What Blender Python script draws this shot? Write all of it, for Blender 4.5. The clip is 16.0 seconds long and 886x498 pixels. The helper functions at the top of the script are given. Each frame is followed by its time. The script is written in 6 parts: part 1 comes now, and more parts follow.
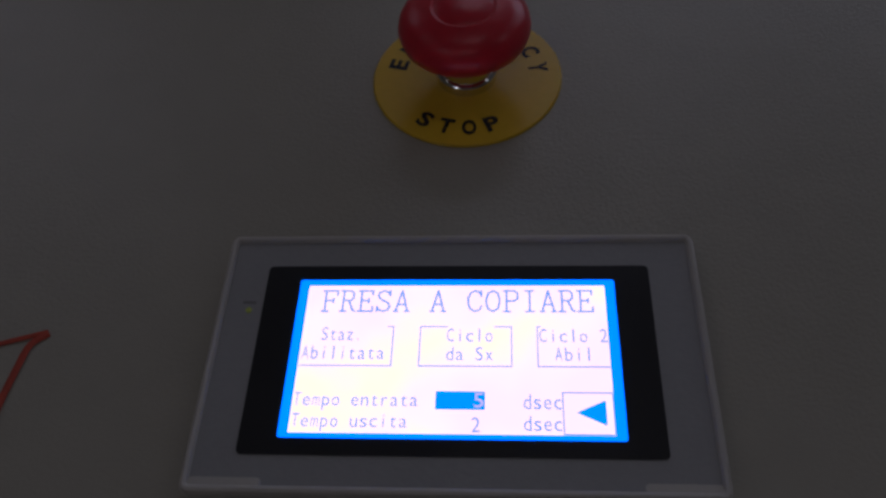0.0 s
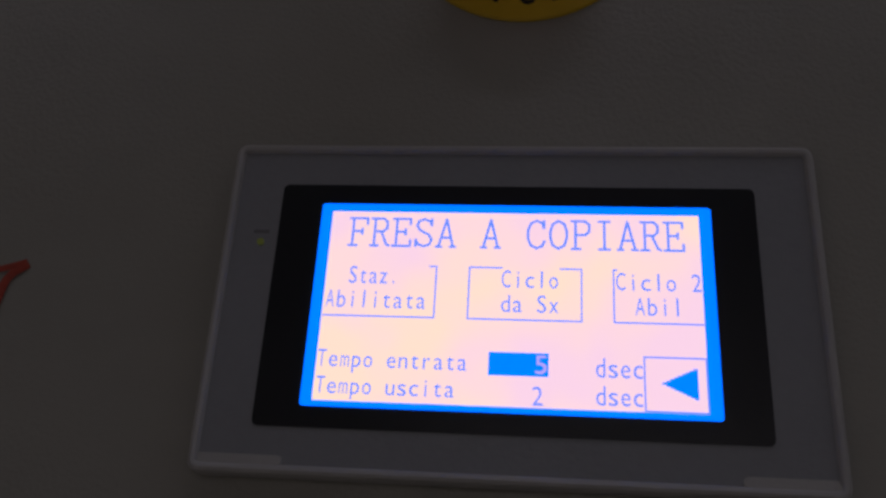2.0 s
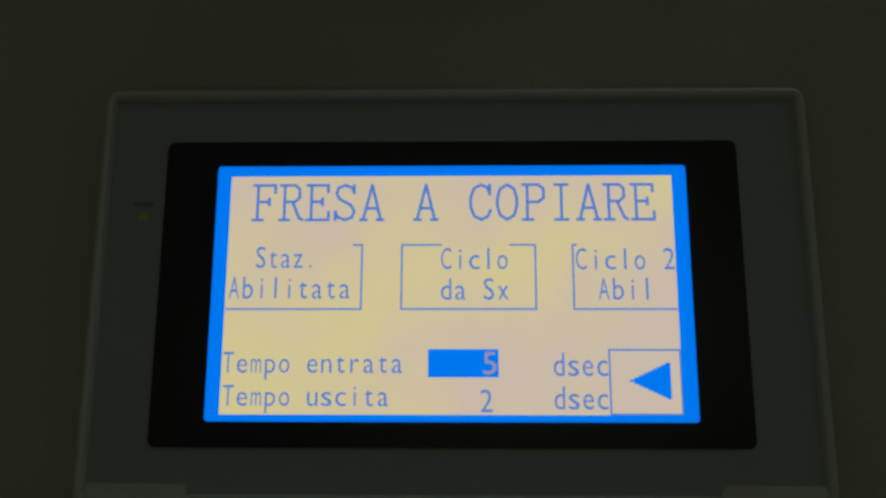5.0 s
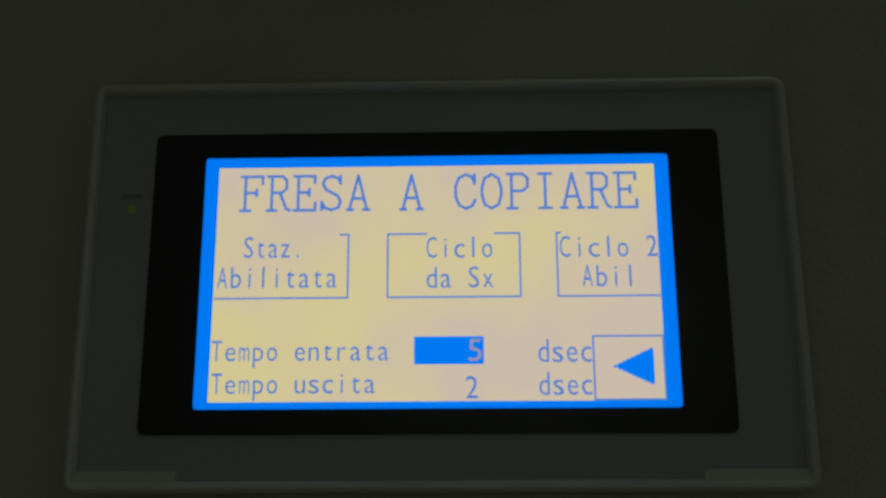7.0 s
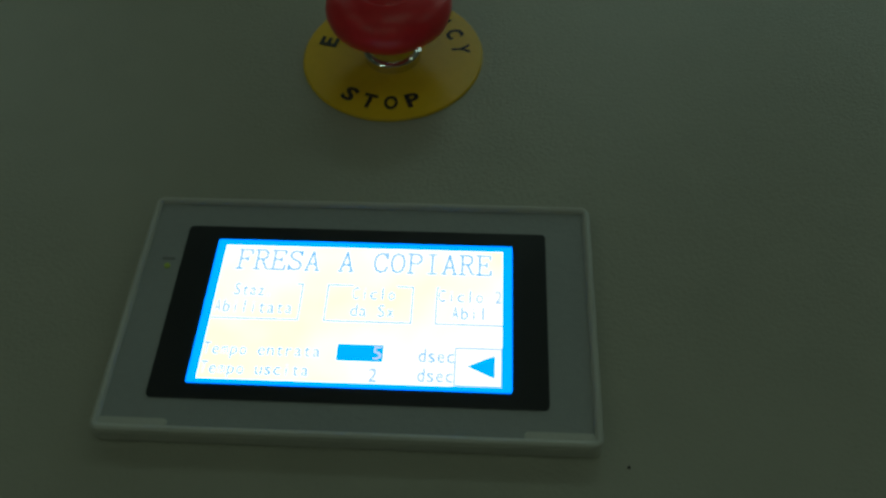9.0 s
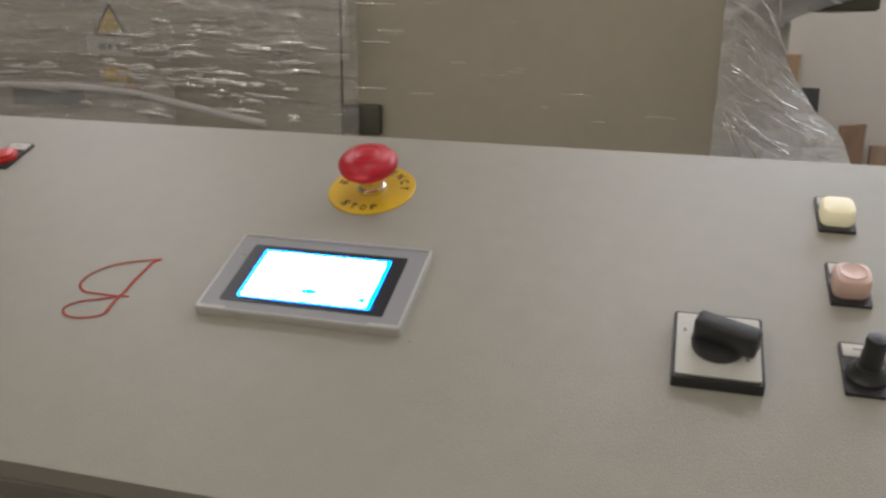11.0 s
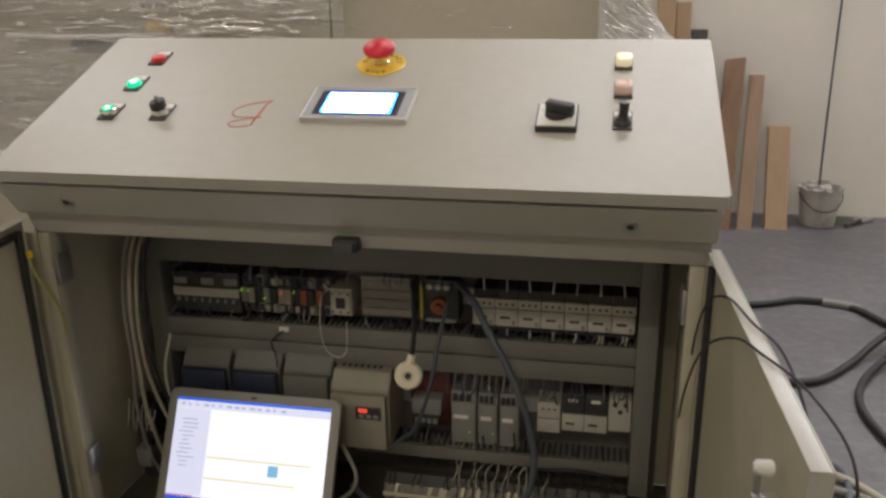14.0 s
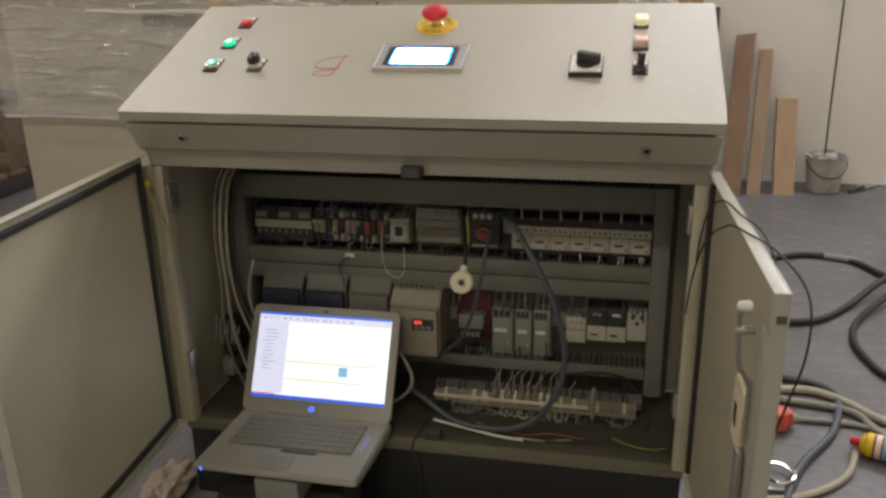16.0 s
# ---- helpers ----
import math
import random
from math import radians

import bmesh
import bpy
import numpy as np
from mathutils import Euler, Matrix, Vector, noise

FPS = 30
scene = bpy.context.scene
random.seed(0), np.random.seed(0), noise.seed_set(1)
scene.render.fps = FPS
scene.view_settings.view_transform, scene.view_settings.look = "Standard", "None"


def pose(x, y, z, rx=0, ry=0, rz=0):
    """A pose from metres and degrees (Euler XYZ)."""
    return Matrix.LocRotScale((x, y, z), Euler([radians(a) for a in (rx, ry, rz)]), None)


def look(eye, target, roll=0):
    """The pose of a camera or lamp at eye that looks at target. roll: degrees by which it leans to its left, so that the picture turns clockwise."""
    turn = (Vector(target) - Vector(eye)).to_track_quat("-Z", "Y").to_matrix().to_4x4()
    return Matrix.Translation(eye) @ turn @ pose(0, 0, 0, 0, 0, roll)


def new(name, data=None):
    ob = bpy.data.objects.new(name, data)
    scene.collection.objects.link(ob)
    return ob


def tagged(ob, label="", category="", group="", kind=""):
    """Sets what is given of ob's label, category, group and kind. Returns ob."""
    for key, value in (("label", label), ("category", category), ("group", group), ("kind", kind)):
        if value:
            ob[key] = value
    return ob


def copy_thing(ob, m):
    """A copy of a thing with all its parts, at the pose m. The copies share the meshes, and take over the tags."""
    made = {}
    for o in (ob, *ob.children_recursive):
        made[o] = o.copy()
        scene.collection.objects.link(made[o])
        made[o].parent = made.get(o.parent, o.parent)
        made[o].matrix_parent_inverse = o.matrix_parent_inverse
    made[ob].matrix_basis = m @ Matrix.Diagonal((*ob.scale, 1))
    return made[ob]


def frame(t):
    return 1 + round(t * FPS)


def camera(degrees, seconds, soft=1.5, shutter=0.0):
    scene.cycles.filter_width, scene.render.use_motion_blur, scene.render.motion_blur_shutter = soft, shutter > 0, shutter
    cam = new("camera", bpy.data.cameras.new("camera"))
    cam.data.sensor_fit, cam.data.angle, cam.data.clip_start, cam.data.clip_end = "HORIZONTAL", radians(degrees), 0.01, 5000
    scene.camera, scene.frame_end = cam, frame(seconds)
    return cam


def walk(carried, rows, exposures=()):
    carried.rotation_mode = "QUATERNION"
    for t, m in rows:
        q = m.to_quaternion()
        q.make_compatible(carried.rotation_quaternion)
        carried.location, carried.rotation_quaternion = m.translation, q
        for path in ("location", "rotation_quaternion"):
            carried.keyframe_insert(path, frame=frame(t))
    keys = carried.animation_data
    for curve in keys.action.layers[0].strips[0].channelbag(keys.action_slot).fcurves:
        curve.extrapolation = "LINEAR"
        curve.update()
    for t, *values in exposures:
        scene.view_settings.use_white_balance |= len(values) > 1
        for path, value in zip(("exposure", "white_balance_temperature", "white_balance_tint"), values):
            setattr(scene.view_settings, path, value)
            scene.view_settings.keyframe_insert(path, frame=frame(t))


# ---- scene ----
# ---- camera ----
# The console's sloping top: u along its front edge, v up the slope, w out of it.
TILT = 21.0
FRONT_Z = 0.98
PANEL = pose(0, 0, FRONT_Z, TILT, 0, 0)
cam = camera(55.3, 16.0, soft=2.8)
PATH = [
    (0, (0.608, 0.076, 0.287), (0.462, 1.23, -1.34), -6.1),
    (0.5, (0.604, 0.093, 0.269), (0.456, 1.093, -1.457), -7.8),
    (1, (0.597, 0.114, 0.251), (0.444, 1.0, -1.535), -9.3),
    (1.5, (0.605, 0.117, 0.254), (0.475, 0.946, -1.561), -6.9),
    (2, (0.596, 0.144, 0.254), (0.38, 0.89, -1.589), -13.9),
    (2.5, (0.594, 0.159, 0.255), (0.402, 0.816, -1.625), -15.1),
    (3, (0.594, 0.177, 0.248), (0.497, 0.689, -1.683), -10.6),
    (3.5, (0.591, 0.187, 0.237), (0.516, 0.648, -1.707), -9.2),
    (4, (0.589, 0.193, 0.224), (0.553, 0.6, -1.734), -4.9),
    (6.5, (0.595, 0.188, 0.223), (0.543, 0.609, -1.732), -7.2),
    (7, (0.595, 0.187, 0.224), (0.553, 0.608, -1.731), -6.1),
    (7.5, (0.595, 0.183, 0.226), (0.551, 0.614, -1.727), -6.2),
    (8, (0.598, 0.166, 0.242), (0.563, 0.732, -1.675), -3.9),
    (8.5, (0.602, 0.126, 0.268), (0.553, 0.919, -1.568), -3.4),
    (9, (0.636, 0.055, 0.296), (0.553, 1.202, -1.34), -1.8),
    (9.2, (0.668, 0.016, 0.307), (0.596, 1.286, -1.237), 0.0),
    (11.3, (0.894, -0.374, 0.507), (0.380, 1.141, -0.691), -6.3),
    (11.5, (0.899, -0.427, 0.531), (0.395, 1.082, -0.679), -6.4),
    (12, (0.943, -0.558, 0.584), (0.488, 0.992, -0.596), -5.3),
    (12.5, (1.025, -0.693, 0.633), (0.531, 0.866, -0.517), -5.9),
    (13, (1.056, -0.83, 0.68), (0.506, 0.701, -0.485), -7.0),
    (13.5, (1.021, -0.94, 0.7), (0.633, 0.575, -0.546), -5.7),
    (14, (1.022, -1.008, 0.725), (0.641, 0.494, -0.539), -6.2),
    (14.5, (1.027, -1.095, 0.741), (0.58, 0.391, -0.521), -7.3),
    (15, (1.075, -1.17, 0.772), (0.573, 0.319, -0.466), -7.9),
    (15.5, (1.056, -1.265, 0.803), (0.583, 0.22, -0.45), -7.0),
    (16, (1.02, -1.33, 0.829), (0.606, 0.147, -0.454), -7.1),
]
EXPOSURES = [
    (0, -3.65, 5550, 24), (0.5, -4.3, 5400, 27), (1, -4.5, 5350, 28), (1.5, -3.95, 5550, 26), (2, -4.05, 5800, 26), (2.5, -4.05, 6500, 16),
    (3, -4.5, 6800, -2), (3.5, -4.45, 6850, -14), (4, -4.65, 6800, -20), (6.5, -4.6, 6700, -26), (7, -4.6, 6700, -26), (7.5, -4.5, 6750, -26),
    (8, -4.55, 6650, -24), (8.5, -4.15, 6250, -28), (9, -3.3, 5800, -40), (9.2, -2.6, 5700, -36), (10.4, -1.0, 6100, 4), (11.3, -0.65, 6300, 15),
    (11.9, -0.35, 6300, 15), (12.5, 0.0, 6300, 15), (13, 0.3, 6300, 15), (13.5, 0.05, 6400, 15), (14.1, -0.25, 6550, 14), (15, -0.2, 6600, 13), (16, -0.2, 6650, 12)]
walk(cam, [(t, PANEL @ look(e, g, r)) for t, e, g, r in PATH], EXPOSURES)

# ---- world and lights ----
world = bpy.data.worlds.new("world")
scene.world = world
world.use_nodes = True
wn = world.node_tree
sky = wn.nodes.new("ShaderNodeTexSky")
sky.sky_type, sky.sun_disc, sky.sun_elevation, sky.sun_rotation = "NISHITA", False, radians(35), radians(10)
wn.links.new(sky.outputs[0], wn.nodes["Background"].inputs[0])
wn.nodes["Background"].inputs[1].default_value = 0.08


def area(name, m, sx, sy, watts, colour):
    la = bpy.data.lights.new(name, "AREA")
    la.shape, la.size, la.size_y, la.energy, la.color = "RECTANGLE", sx, sy, watts, colour
    ob = new(name, la)
    ob.matrix_basis = m
    return ob


# daylight through the high window band in the rear wall
area("window_light", look((2.6, 3.36, 3.35), (1.6, 0.0, 0.4)), 3.6, 0.9, 140, (0.86, 0.92, 1.0))
# ceiling luminaires, all out of view; y -4.2 and x 4.2 are added fill
LAMP_ROWS = [(-2.4, -4.2), (0.9, -4.2), (-2.4, -0.7), (0.9, -0.7), (-2.4, 2.4), (1.0, 2.4), (4.2, -0.7), (4.2, 2.0)]
for lx, ly in LAMP_ROWS:
    area("luminaire_light", pose(lx, ly, 4.56), 1.5, 0.22, 30 if lx > 2 else (88 if lx < 0 else 68) if ly < -2 else 20 if ly < 0 else 42, (0.97, 0.95, 0.98) if ly > 1 else (1.0, 0.92, 0.80))

# ---- materials ----


def mat(name, colour, rough=0.5, metal=0.0, vary=0.08, scale=9.0, bump=0.02, bscale=160.0, stain=0.0, stain_col=(0.1, 0.09, 0.07), emit=None, power=0.0,
        stretch=(1, 1, 1), spec=0.5, rvar=0.07):
    m = bpy.data.materials.new(name)
    m.use_nodes = True
    nt = m.node_tree
    b = nt.nodes["Principled BSDF"]
    b.inputs["Roughness"].default_value, b.inputs["Metallic"].default_value = rough, metal
    b.inputs["Specular IOR Level"].default_value = spec
    b.inputs["Base Color"].default_value = (*colour, 1)
    if emit:
        b.inputs["Emission Color"].default_value, b.inputs["Emission Strength"].default_value = (*emit, 1), power
    if vary or bump or stain:
        tc = nt.nodes.new("ShaderNodeTexCoord")
        mp = nt.nodes.new("ShaderNodeMapping")
        mp.inputs["Scale"].default_value = stretch
        nt.links.new(tc.outputs["Object"], mp.inputs[0])
    if vary:
        n1 = nt.nodes.new("ShaderNodeTexNoise")
        n1.inputs["Scale"].default_value, n1.inputs["Detail"].default_value = scale, 6
        n2 = nt.nodes.new("ShaderNodeTexNoise")
        n2.inputs["Scale"].default_value, n2.inputs["Detail"].default_value = scale * 11, 3
        for n in (n1, n2):
            nt.links.new(mp.outputs[0], n.inputs[0])
        ad = nt.nodes.new("ShaderNodeMath")
        ad.operation = "ADD"
        nt.links.new(n1.outputs[0], ad.inputs[0])
        nt.links.new(n2.outputs[0], ad.inputs[1])
        mr = nt.nodes.new("ShaderNodeMapRange")
        mr.inputs[1].default_value, mr.inputs[2].default_value = 0.6, 1.4
        mr.inputs[3].default_value, mr.inputs[4].default_value = 1 - vary, 1 + vary
        nt.links.new(ad.outputs[0], mr.inputs[0])
        mx = nt.nodes.new("ShaderNodeVectorMath")
        mx.operation = "SCALE"
        mx.inputs[0].default_value = colour
        nt.links.new(mr.outputs[0], mx.inputs["Scale"])
        out = mx.outputs[0]
        if stain:
            n3 = nt.nodes.new("ShaderNodeTexNoise")
            n3.inputs["Scale"].default_value, n3.inputs["Detail"].default_value = scale * 0.6, 8
            nt.links.new(mp.outputs[0], n3.inputs[0])
            m3 = nt.nodes.new("ShaderNodeMapRange")
            m3.inputs[1].default_value, m3.inputs[2].default_value, m3.inputs[4].default_value = 0.52, 0.72, stain
            nt.links.new(n3.outputs[0], m3.inputs[0])
            mm = nt.nodes.new("ShaderNodeMix")
            mm.data_type = "RGBA"
            mm.inputs[7].default_value = (*stain_col, 1)
            nt.links.new(m3.outputs[0], mm.inputs[0])
            nt.links.new(out, mm.inputs[6])
            out = mm.outputs[2]
        nt.links.new(out, b.inputs["Base Color"])
        rr = nt.nodes.new("ShaderNodeMapRange")
        rr.inputs[3].default_value, rr.inputs[4].default_value = max(0.03, rough - rvar), min(1, rough + rvar)
        nt.links.new(n1.outputs[0], rr.inputs[0])
        nt.links.new(rr.outputs[0], b.inputs["Roughness"])
    if bump:
        nb = nt.nodes.new("ShaderNodeTexNoise")
        nb.inputs["Scale"].default_value, nb.inputs["Detail"].default_value = bscale, 4
        nt.links.new(mp.outputs[0], nb.inputs[0])
        bp = nt.nodes.new("ShaderNodeBump")
        bp.inputs["Strength"].default_value, bp.inputs["Distance"].default_value = min(1, bump * 10), 0.002
        nt.links.new(nb.outputs[0], bp.inputs["Height"])
        nt.links.new(bp.outputs[0], b.inputs["Normal"])
    return m


def film_mat(name, haze, low, high, stretch, bump):
    """Clear stretch film: see-through, with mirror-like wrinkles and a little haze."""
    m = bpy.data.materials.new(name)
    m.use_nodes = True
    nt = m.node_tree
    b = nt.nodes["Principled BSDF"]
    b.inputs["Base Color"].default_value, b.inputs["Roughness"].default_value = (0.92, 0.92, 0.91, 1), 0.3
    tr = nt.nodes.new("ShaderNodeBsdfTransparent")
    gl = nt.nodes.new("ShaderNodeBsdfGlossy")
    gl.inputs["Color"].default_value, gl.inputs["Roughness"].default_value = (0.95, 0.95, 0.93, 1), 0.10
    tc = nt.nodes.new("ShaderNodeTexCoord")
    mp = nt.nodes.new("ShaderNodeMapping")
    mp.inputs["Scale"].default_value = stretch
    nt.links.new(tc.outputs["Object"], mp.inputs[0])
    n = nt.nodes.new("ShaderNodeTexNoise")
    n.inputs["Scale"].default_value, n.inputs["Detail"].default_value, n.inputs["Distortion"].default_value = 7, 2.2, 0.8
    big = nt.nodes.new("ShaderNodeTexNoise")
    big.inputs["Scale"].default_value, big.inputs["Detail"].default_value = 2.6, 3
    for k in (n, big):
        nt.links.new(mp.outputs[0], k.inputs[0])
    bp = nt.nodes.new("ShaderNodeBump")
    bp.inputs["Strength"].default_value, bp.inputs["Distance"].default_value = 1.0, bump
    nt.links.new(n.outputs[0], bp.inputs["Height"])
    nt.links.new(bp.outputs[0], gl.inputs["Normal"])
    bq = nt.nodes.new("ShaderNodeBump")
    bq.inputs["Strength"].default_value, bq.inputs["Distance"].default_value = 0.4, bump
    nt.links.new(n.outputs[0], bq.inputs["Height"])
    nt.links.new(bq.outputs[0], b.inputs["Normal"])
    mr = nt.nodes.new("ShaderNodeMapRange")
    mr.inputs[1].default_value, mr.inputs[2].default_value = 0.42, 0.66
    mr.inputs[3].default_value, mr.inputs[4].default_value = low, high
    nt.links.new(big.outputs[0], mr.inputs[0])
    mix, mix2 = nt.nodes.new("ShaderNodeMixShader"), nt.nodes.new("ShaderNodeMixShader")
    nt.links.new(mr.outputs[0], mix.inputs[0])
    nt.links.new(tr.outputs[0], mix.inputs[1])
    nt.links.new(gl.outputs[0], mix.inputs[2])
    mix2.inputs[0].default_value = haze
    nt.links.new(mix.outputs[0], mix2.inputs[1])
    nt.links.new(b.outputs[0], mix2.inputs[2])
    nt.links.new(mix2.outputs[0], nt.nodes["Material Output"].inputs[0])
    return m


PAINT = mat("pebble_grey_paint", (0.375, 0.362, 0.302), 0.33, 0, 0.05, 4, 0.02, 620, rvar=0.04)
PAINT_IN = mat("pebble_grey_paint_inside", (0.43, 0.40, 0.29), 0.5, 0, 0.06, 5, 0.012, 420, 0.2, (0.3, 0.27, 0.2))
MPAINT = mat("machine_beige_paint", (0.46, 0.425, 0.34), 0.5, 0, 0.05, 3, 0.015, 300, 0.12, (0.3, 0.27, 0.21))
MWHITE = mat("machine_white_paint", (0.7, 0.68, 0.62), 0.45, 0, 0.05, 4, 0.01)
# dusty olive, with the shade inside the cabinet darkened into the colour
DUSTY_SHADED = mat("dusty_shaded_cabinet_floor", (0.062, 0.058, 0.038), 0.75, 0, 0.2, 9, 0.03, 120, 0.4, (0.12, 0.105, 0.075))
DARK_OLIVE = mat("dark_olive_steel", (0.09, 0.09, 0.065), 0.45, 0, 0.1, 6)
BLACK = mat("black_plastic", (0.03, 0.03, 0.03), 0.42, 0, 0.15, 30, 0.02, 300)
BLACK_MATT = mat("black_dusty", (0.034, 0.032, 0.028), 0.7, 0, 0.25, 12, 0.03)
PLINTH = mat("black_plinth_paint", (0.008, 0.008, 0.008), 0.6, 0, 0.2, 9, 0.02)
RUBBER = mat("black_rubber", (0.02, 0.02, 0.02), 0.6, 0, 0.2, 20, 0.03, 200)
DUCT = mat("grey_duct_plastic", (0.152, 0.152, 0.126), 0.55, 0, 0.1, 12, 0.02, 200, 0.25, (0.09, 0.085, 0.065))
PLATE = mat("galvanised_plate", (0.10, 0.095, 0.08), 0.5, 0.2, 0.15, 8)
WHITE_PL = mat("white_plastic", (0.62, 0.61, 0.55), 0.42, 0, 0.06, 30, 0.01)
AGED_PL = mat("aged_white_plastic", (0.43, 0.415, 0.34), 0.5, 0, 0.1, 30, 0.02, 200, 0.25, (0.25, 0.235, 0.18))
GREY_PL = mat("grey_plastic", (0.22, 0.22, 0.195), 0.45, 0, 0.08, 30, 0.01)
BEIGE_PL = mat("beige_plastic", (0.27, 0.25, 0.19), 0.45, 0, 0.1, 30, 0.01)
BLUE_PL = mat("dark_blue_plastic", (0.028, 0.036, 0.062), 0.45, 0, 0.1, 30)
RED_PL = mat("red_plastic", (0.55, 0.015, 0.03), 0.33, 0, 0.06, 30, 0.012, 120)
RED_BTN = mat("red_button", (0.6, 0.03, 0.02), 0.3, 0, 0.05, 30, 0)
ORANGE = mat("orange_plastic", (0.26, 0.07, 0.03), 0.4, 0, 0.1, 30, 0.01)
YELLOW = mat("yellow_enamel", (0.72, 0.47, 0.02), 0.36, 0, 0.05, 20, 0.01)
INK = mat("black_ink", (0.015, 0.015, 0.015), 0.5, 0, 0, 1, 0)
MARKER = mat("red_marker", (0.42, 0.06, 0.03), 0.6, 0, 0.25, 60, 0)
PAPER = mat("white_label", (0.68, 0.66, 0.6), 0.6, 0, 0.06, 40, 0)
PRINT = mat("grey_print", (0.2, 0.2, 0.2), 0.6, 0, 0, 1, 0)
METAL = mat("bright_steel", (0.55, 0.55, 0.52), 0.28, 1.0, 0.08, 30, 0.01)
ZINC = mat("zinc_plated", (0.45, 0.45, 0.43), 0.4, 0.9, 0.12, 20, 0.02)
CHROME = mat("chrome", (0.75, 0.74, 0.7), 0.12, 1.0, 0, 1, 0)
HMI_RIM = mat("hmi_silver_grey", (0.52, 0.51, 0.475), 0.34, 0, 0.04, 30, 0.01, 400)
HMI_FACE = mat("hmi_grey_face", (0.32, 0.325, 0.33), 0.42, 0, 0.04, 30, 0.01, 500)
HMI_BLACK = mat("hmi_black_mask", (0.016, 0.017, 0.019), 0.34, 0, 0.1, 60, 0.004, 900)
IVORY = mat("ivory_lens", (0.85, 0.78, 0.5), 0.3, 0, 0.03, 30, 0, emit=(1, 0.9, 0.6), power=0.35)
PEACH = mat("peach_lens", (0.80, 0.57, 0.48), 0.32, 0, 0.05, 30, 0)
GREEN_LIT = mat("green_lens_lit", (0.0, 0.35, 0.14), 0.25, 0, 0, 1, 0, emit=(0.0, 0.9, 0.45), power=0.8)
GREEN_CORE = mat("green_lamp_core", (0.5, 0.9, 0.7), 0.3, 0, 0, 1, 0, emit=(0.50, 1.0, 0.85), power=1.9)
LED_G = mat("green_led", (0.1, 0.3, 0.02), 0.3, 0, 0, 1, 0, emit=(0.5, 1.0, 0.1), power=0.6)
LED_R = mat("red_led", (0.4, 0.02, 0.01), 0.3, 0, 0, 1, 0, emit=(1.0, 0.10, 0.06), power=0.9)
LED_B = mat("blue_led", (0.02, 0.1, 0.5), 0.3, 0, 0, 1, 0, emit=(0.03, 0.12, 1.0), power=4.0)
LED_DIM = mat("olive_led", (0.22, 0.24, 0.05), 0.4, 0, 0, 1, 0, emit=(0.5, 0.6, 0.1), power=0.5)
LCD = 18.0
LCD_FIELD = mat("lcd_field", (0.05, 0.05, 0.05), 0.3, 0, 0, 1, 0, emit=(0.90, 0.66, 0.48), power=LCD)
LCD_BLUE = mat("lcd_blue", (0.01, 0.02, 0.05), 0.3, 0, 0, 1, 0, emit=(0.0, 0.225, 1.35), power=LCD)
LCD_LINE = mat("lcd_line", (0.02, 0.03, 0.05), 0.3, 0, 0, 1, 0, emit=(0.12, 0.25, 0.92), power=LCD)
LCD_LIL = mat("lcd_lilac", (0.02, 0.03, 0.05), 0.3, 0, 0, 1, 0, emit=(0.50, 0.36, 0.55), power=LCD)
# the display's field is unevenly tinted
lf = LCD_FIELD.node_tree
lfn, lfm, lfr = lf.nodes.new("ShaderNodeTexNoise"), lf.nodes.new("ShaderNodeMix"), lf.nodes.new("ShaderNodeMapRange")
lfn.inputs["Scale"].default_value, lfn.inputs["Detail"].default_value = 26, 2
lfr.inputs[1].default_value, lfr.inputs[2].default_value = 0.35, 0.65
lfm.data_type = "RGBA"
lfm.inputs[6].default_value, lfm.inputs[7].default_value = (0.98, 0.71, 0.46, 1), (0.89, 0.62, 0.62, 1)
lfc = lf.nodes.new("ShaderNodeTexCoord")
lf.links.new(lfc.outputs["Object"], lfn.inputs[0])
lf.links.new(lfn.outputs[0], lfr.inputs[0])
lf.links.new(lfr.outputs[0], lfm.inputs[0])
lf.links.new(lfm.outputs[2], lf.nodes["Principled BSDF"].inputs["Emission Color"])
SCR_W = mat("laptop_white", (0.05, 0.05, 0.05), 0.3, 0, 0, 1, 0, emit=(0.92, 0.95, 1.0), power=1.25)
SCR_G = mat("laptop_grey", (0.05, 0.05, 0.05), 0.3, 0, 0, 1, 0, emit=(0.78, 0.81, 0.98), power=1.05)
SCR_T = mat("laptop_text", (0.05, 0.05, 0.05), 0.3, 0, 0, 1, 0, emit=(0.42, 0.45, 0.6), power=1.0)
SCR_B = mat("laptop_blue", (0.02, 0.03, 0.1), 0.3, 0, 0, 1, 0, emit=(0.02, 0.13, 0.8), power=1.0)
SCR_C = mat("laptop_cyan", (0.02, 0.05, 0.1), 0.3, 0, 0, 1, 0, emit=(0.24, 0.56, 0.80), power=1.0)
SCR_Y = mat("laptop_yellow", (0.1, 0.1, 0.02), 0.3, 0, 0, 1, 0, emit=(0.9, 0.75, 0.3), power=1.0)
SCR_R = mat("laptop_red", (0.1, 0.02, 0.02), 0.3, 0, 0, 1, 0, emit=(0.9, 0.06, 0.03), power=0.8)
LAPTOP = mat("laptop_grey_plastic", (0.26, 0.25, 0.215), 0.42, 0, 0.05, 20, 0.01)
KEYCAPS = mat("laptop_keys", (0.175, 0.17, 0.142), 0.5, 0, 0.05, 40, 0.01)
CABLE_BLUE = mat("blue_grey_cable", (0.066, 0.078, 0.09), 0.5, 0, 0.1, 20)
CABLE_GREY = mat("grey_cable", (0.22, 0.213, 0.185), 0.5, 0, 0.1, 20)
CABLE_BEIGE = mat("beige_hose", (0.36, 0.33, 0.25), 0.55, 0, 0.15, 20, 0.03)
